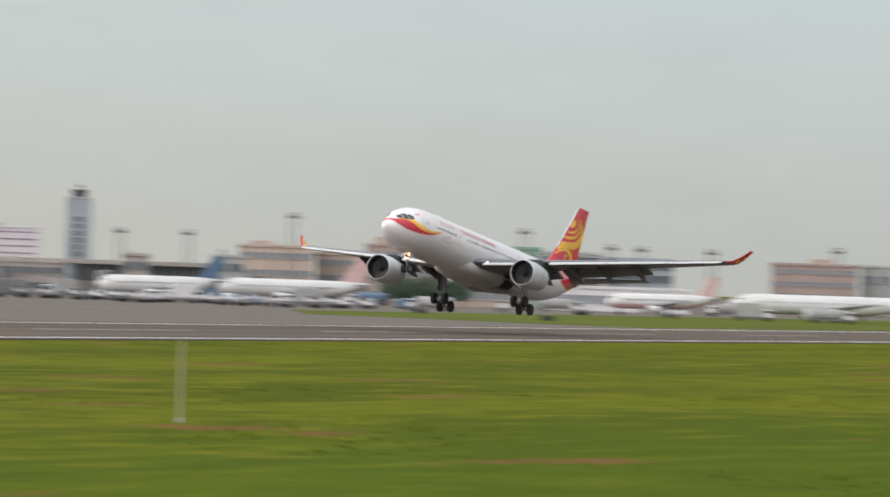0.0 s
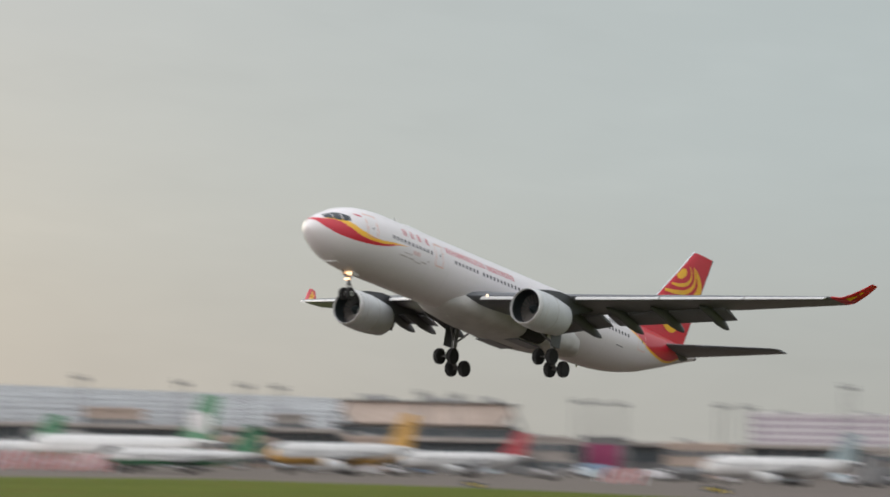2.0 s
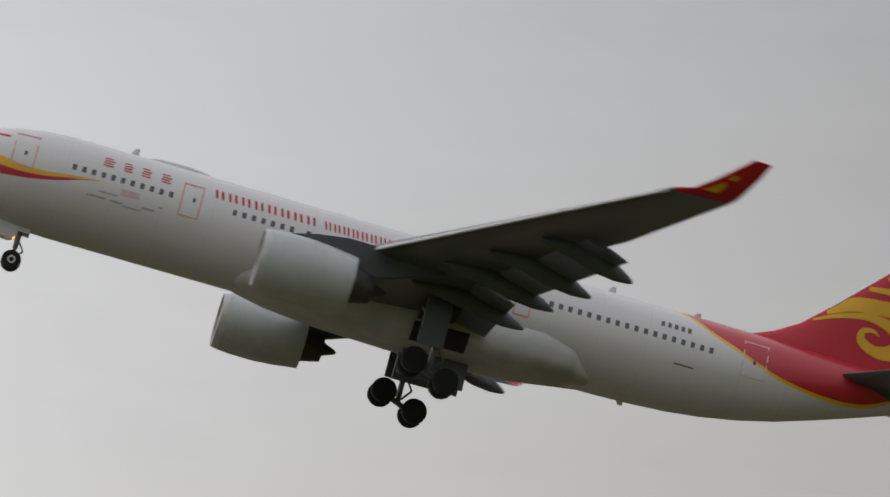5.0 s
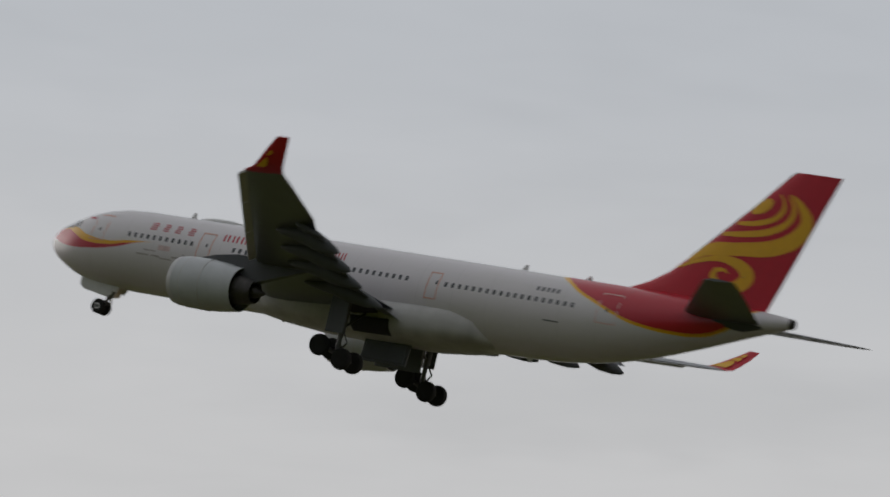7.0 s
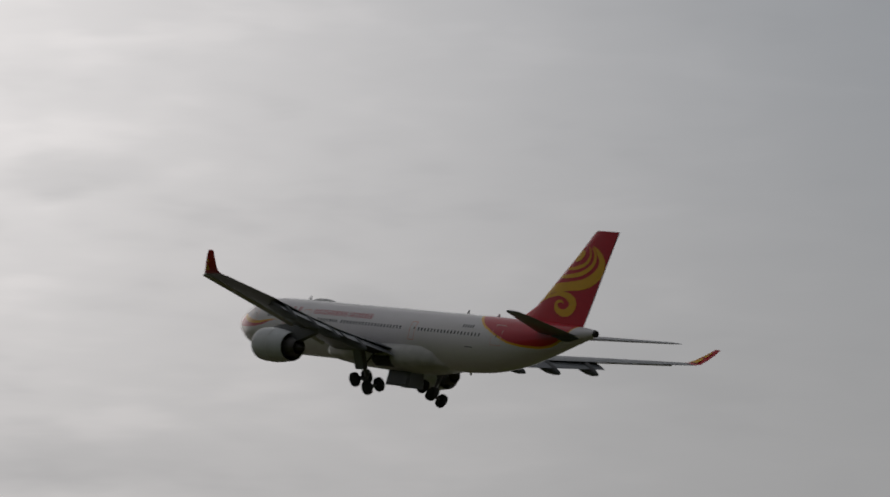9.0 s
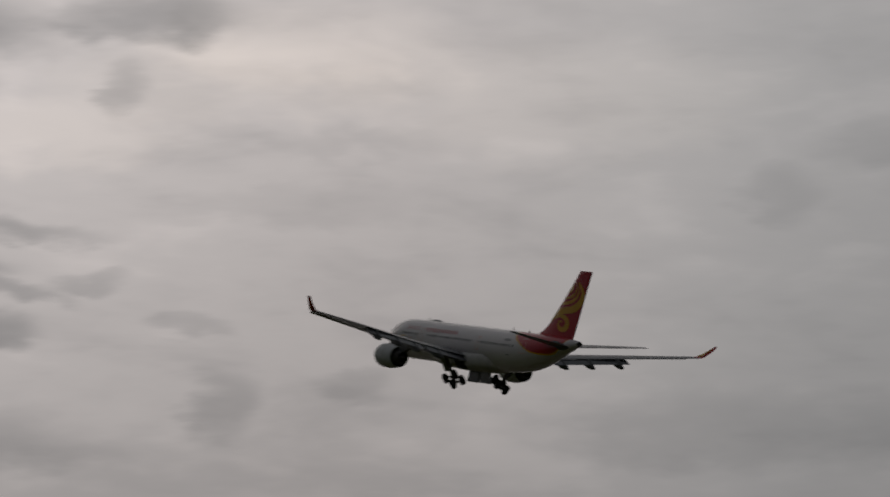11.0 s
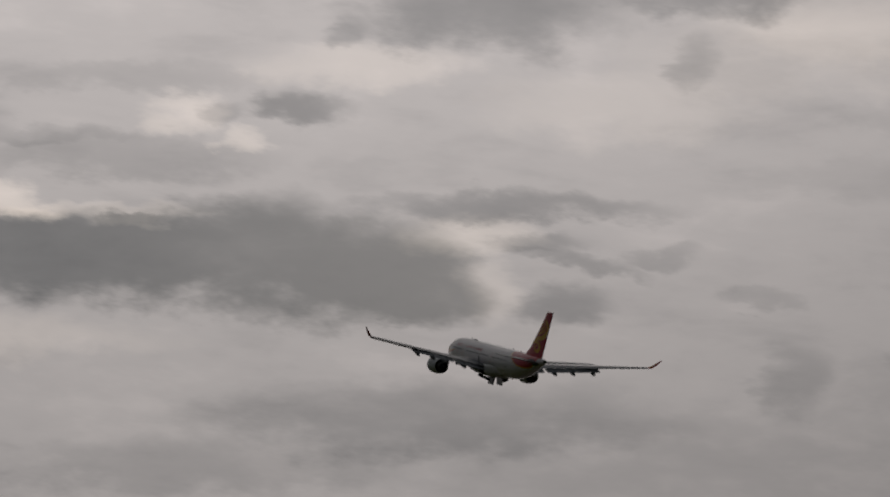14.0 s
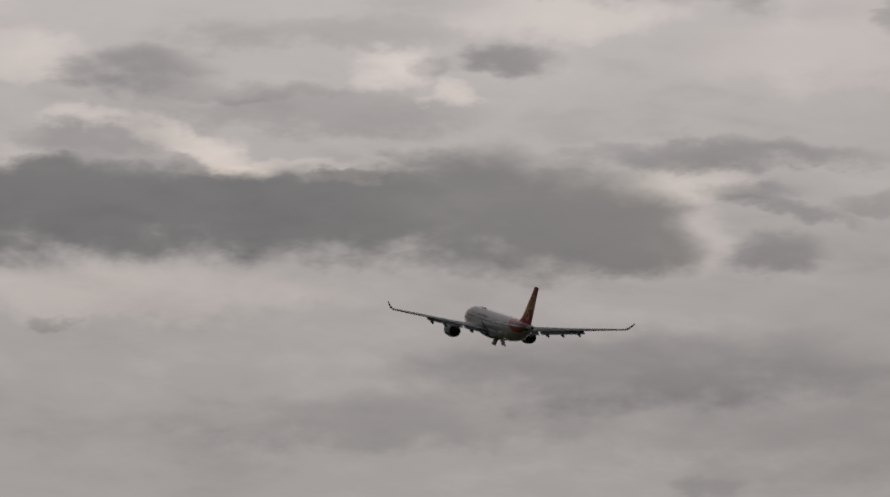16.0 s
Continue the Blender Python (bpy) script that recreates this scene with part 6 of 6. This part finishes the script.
JET = airliner()
GEAR_L, GEAR_R, GEAR_N = main_gear(1, JET), main_gear(-1, JET), nose_gear(JET)
DOOR_L, DOOR_R = belly_door(1, JET), belly_door(-1, JET)
BAY_L, BAY_R = nose_bay_door(1, JET), nose_bay_door(-1, JET)


# ---------- motion ----------
# seconds, place, pitch, roll, heading
FLIGHT = [
    (0, 460.45, 225.55, 8.80, 8.44, -0.37, 1.95),
    (0.5, 418.11, 224.75, 10.55, 9.29, -0.74, 1.71),
    (1, 375.44, 224.01, 12.83, 10.01, -0.90, 1.47),
    (1.5, 332.56, 223.31, 15.46, 10.62, -0.14, 1.43),
    (2, 289.40, 222.69, 18.63, 11.39, 0.10, 1.30),
    (2.5, 246.28, 222.08, 22.26, 11.61, 0.82, 1.28),
    (3, 202.79, 221.57, 25.99, 12.45, 0.52, 1.00),
    (3.5, 159.14, 221.13, 29.82, 12.75, 0.65, 1.11),
    (3.75, 137.20, 221.00, 31.83, 12.79, 0.72, 1.16),
    (4, 115.15, 220.93, 33.92, 12.72, 0.81, 1.22),
    (4.25, 93.02, 220.93, 36.08, 12.57, 0.90, 1.28),
    (4.5, 70.82, 220.98, 38.31, 12.35, 0.99, 1.34),
    (4.75, 48.55, 221.06, 40.57, 12.09, 1.07, 1.41),
    (5, 26.23, 221.18, 42.87, 11.81, 1.14, 1.49),
    (5.25, 3.87, 221.32, 45.19, 11.51, 1.19, 1.58),
    (5.5, -18.52, 221.48, 47.51, 11.23, 1.21, 1.68),
    (5.75, -40.93, 221.63, 49.83, 10.98, 1.20, 1.79),
    (6, -63.35, 221.79, 52.13, 10.77, 1.15, 1.92),
    (6.5, -108.26, 222.11, 56.73, 10.44, 0.95, 2.23),
    (7, -153.23, 222.44, 61.35, 10.77, 0.70, 2.12),
    (7.5, -198.18, 222.78, 65.95, 10.59, 0.49, 2.49),
    (8, -243.23, 223.12, 70.59, 10.32, 0.56, 2.51),
    (8.5, -288.64, 223.52, 75.37, 10.24, 0.59, 2.52),
    (9, -334.44, 223.97, 80.29, 10.37, 0.57, 2.51),
    (9.5, -380.42, 224.44, 85.32, 10.60, 0.53, 2.51),
    (10, -426.39, 224.88, 90.41, 10.83, 0.49, 2.50),
    (10.5, -472.15, 225.25, 95.51, 10.96, 0.47, 2.49),
    (11, -517.69, 225.55, 100.63, 11.00, 0.48, 2.49),
    (11.5, -563.19, 225.83, 105.77, 11.03, 0.51, 2.52),
    (12, -608.64, 226.10, 110.91, 11.46, 0.46, 2.52),
    (12.5, -654.07, 226.35, 116.06, 11.54, 0.47, 2.48),
    (13, -699.51, 226.56, 121.23, 11.73, 0.53, 2.48),
    (13.5, -744.96, 226.75, 126.42, 12.02, 0.57, 2.46),
    (14, -790.41, 226.92, 131.63, 12.06, 0.66, 2.47),
    (14.5, -835.86, 227.06, 136.88, 12.45, 0.68, 2.43),
    (15, -881.33, 227.20, 142.17, 12.61, 0.63, 2.39),
    (15.5, -926.80, 227.32, 147.49, 12.62, 0.60, 2.36),
    (16, -972.27, 227.44, 152.83, 12.61, 0.57, 2.34),
]


def motions():
    walk(JET, [(t, pose(x, y, z, roll, -pitch, 180 + head)) for t, x, y, z, pitch, roll, head in FLIGHT])
    for g, side in ((GEAR_L, 1), (GEAR_R, -1)):
        hinge = P(28.6, side * 5.25, -1.5)
        walk(g, [(t, pose(*hinge, -side * a, 0, 0)) for t, a in ((0, 0), (6.9, 0), (7.5, 9), (8.0, 16), (9.0, 21), (10.5, 27), (12, 34), (13, 48), (14, 66), (14.8, 84), (16, 86))])
    for d, side in ((DOOR_L, 1), (DOOR_R, -1)):
        hinge = P(29.3, side * 0.75, -3.36)
        walk(d, [(t, pose(*hinge, -side * a, 0, 0)) for t, a in ((0, 0), (2.9, 0), (3.3, 40), (3.8, 82), (15.2, 82), (16, 70))])
    for d, side in ((BAY_L, 1), (BAY_R, -1)):
        hinge = P(4.75, side * 0.55, -2.50)
        walk(d, [(t, pose(*hinge, -side * a, 0, 0)) for t, a in ((0, 86), (2.6, 86), (3.0, 50), (3.4, 4), (9.4, 4), (10.2, 86), (16, 86))])
    walk(GEAR_N, [(t, pose(*P(6.6, 0, -2.45), 0, a, 0)) for t, a in ((0, 0), (4.6, 0), (5.8, -14), (6.4, -25), (7, -32), (7.5, -39), (8, -48), (9, -76), (10, -88), (16, -88))])


motions()
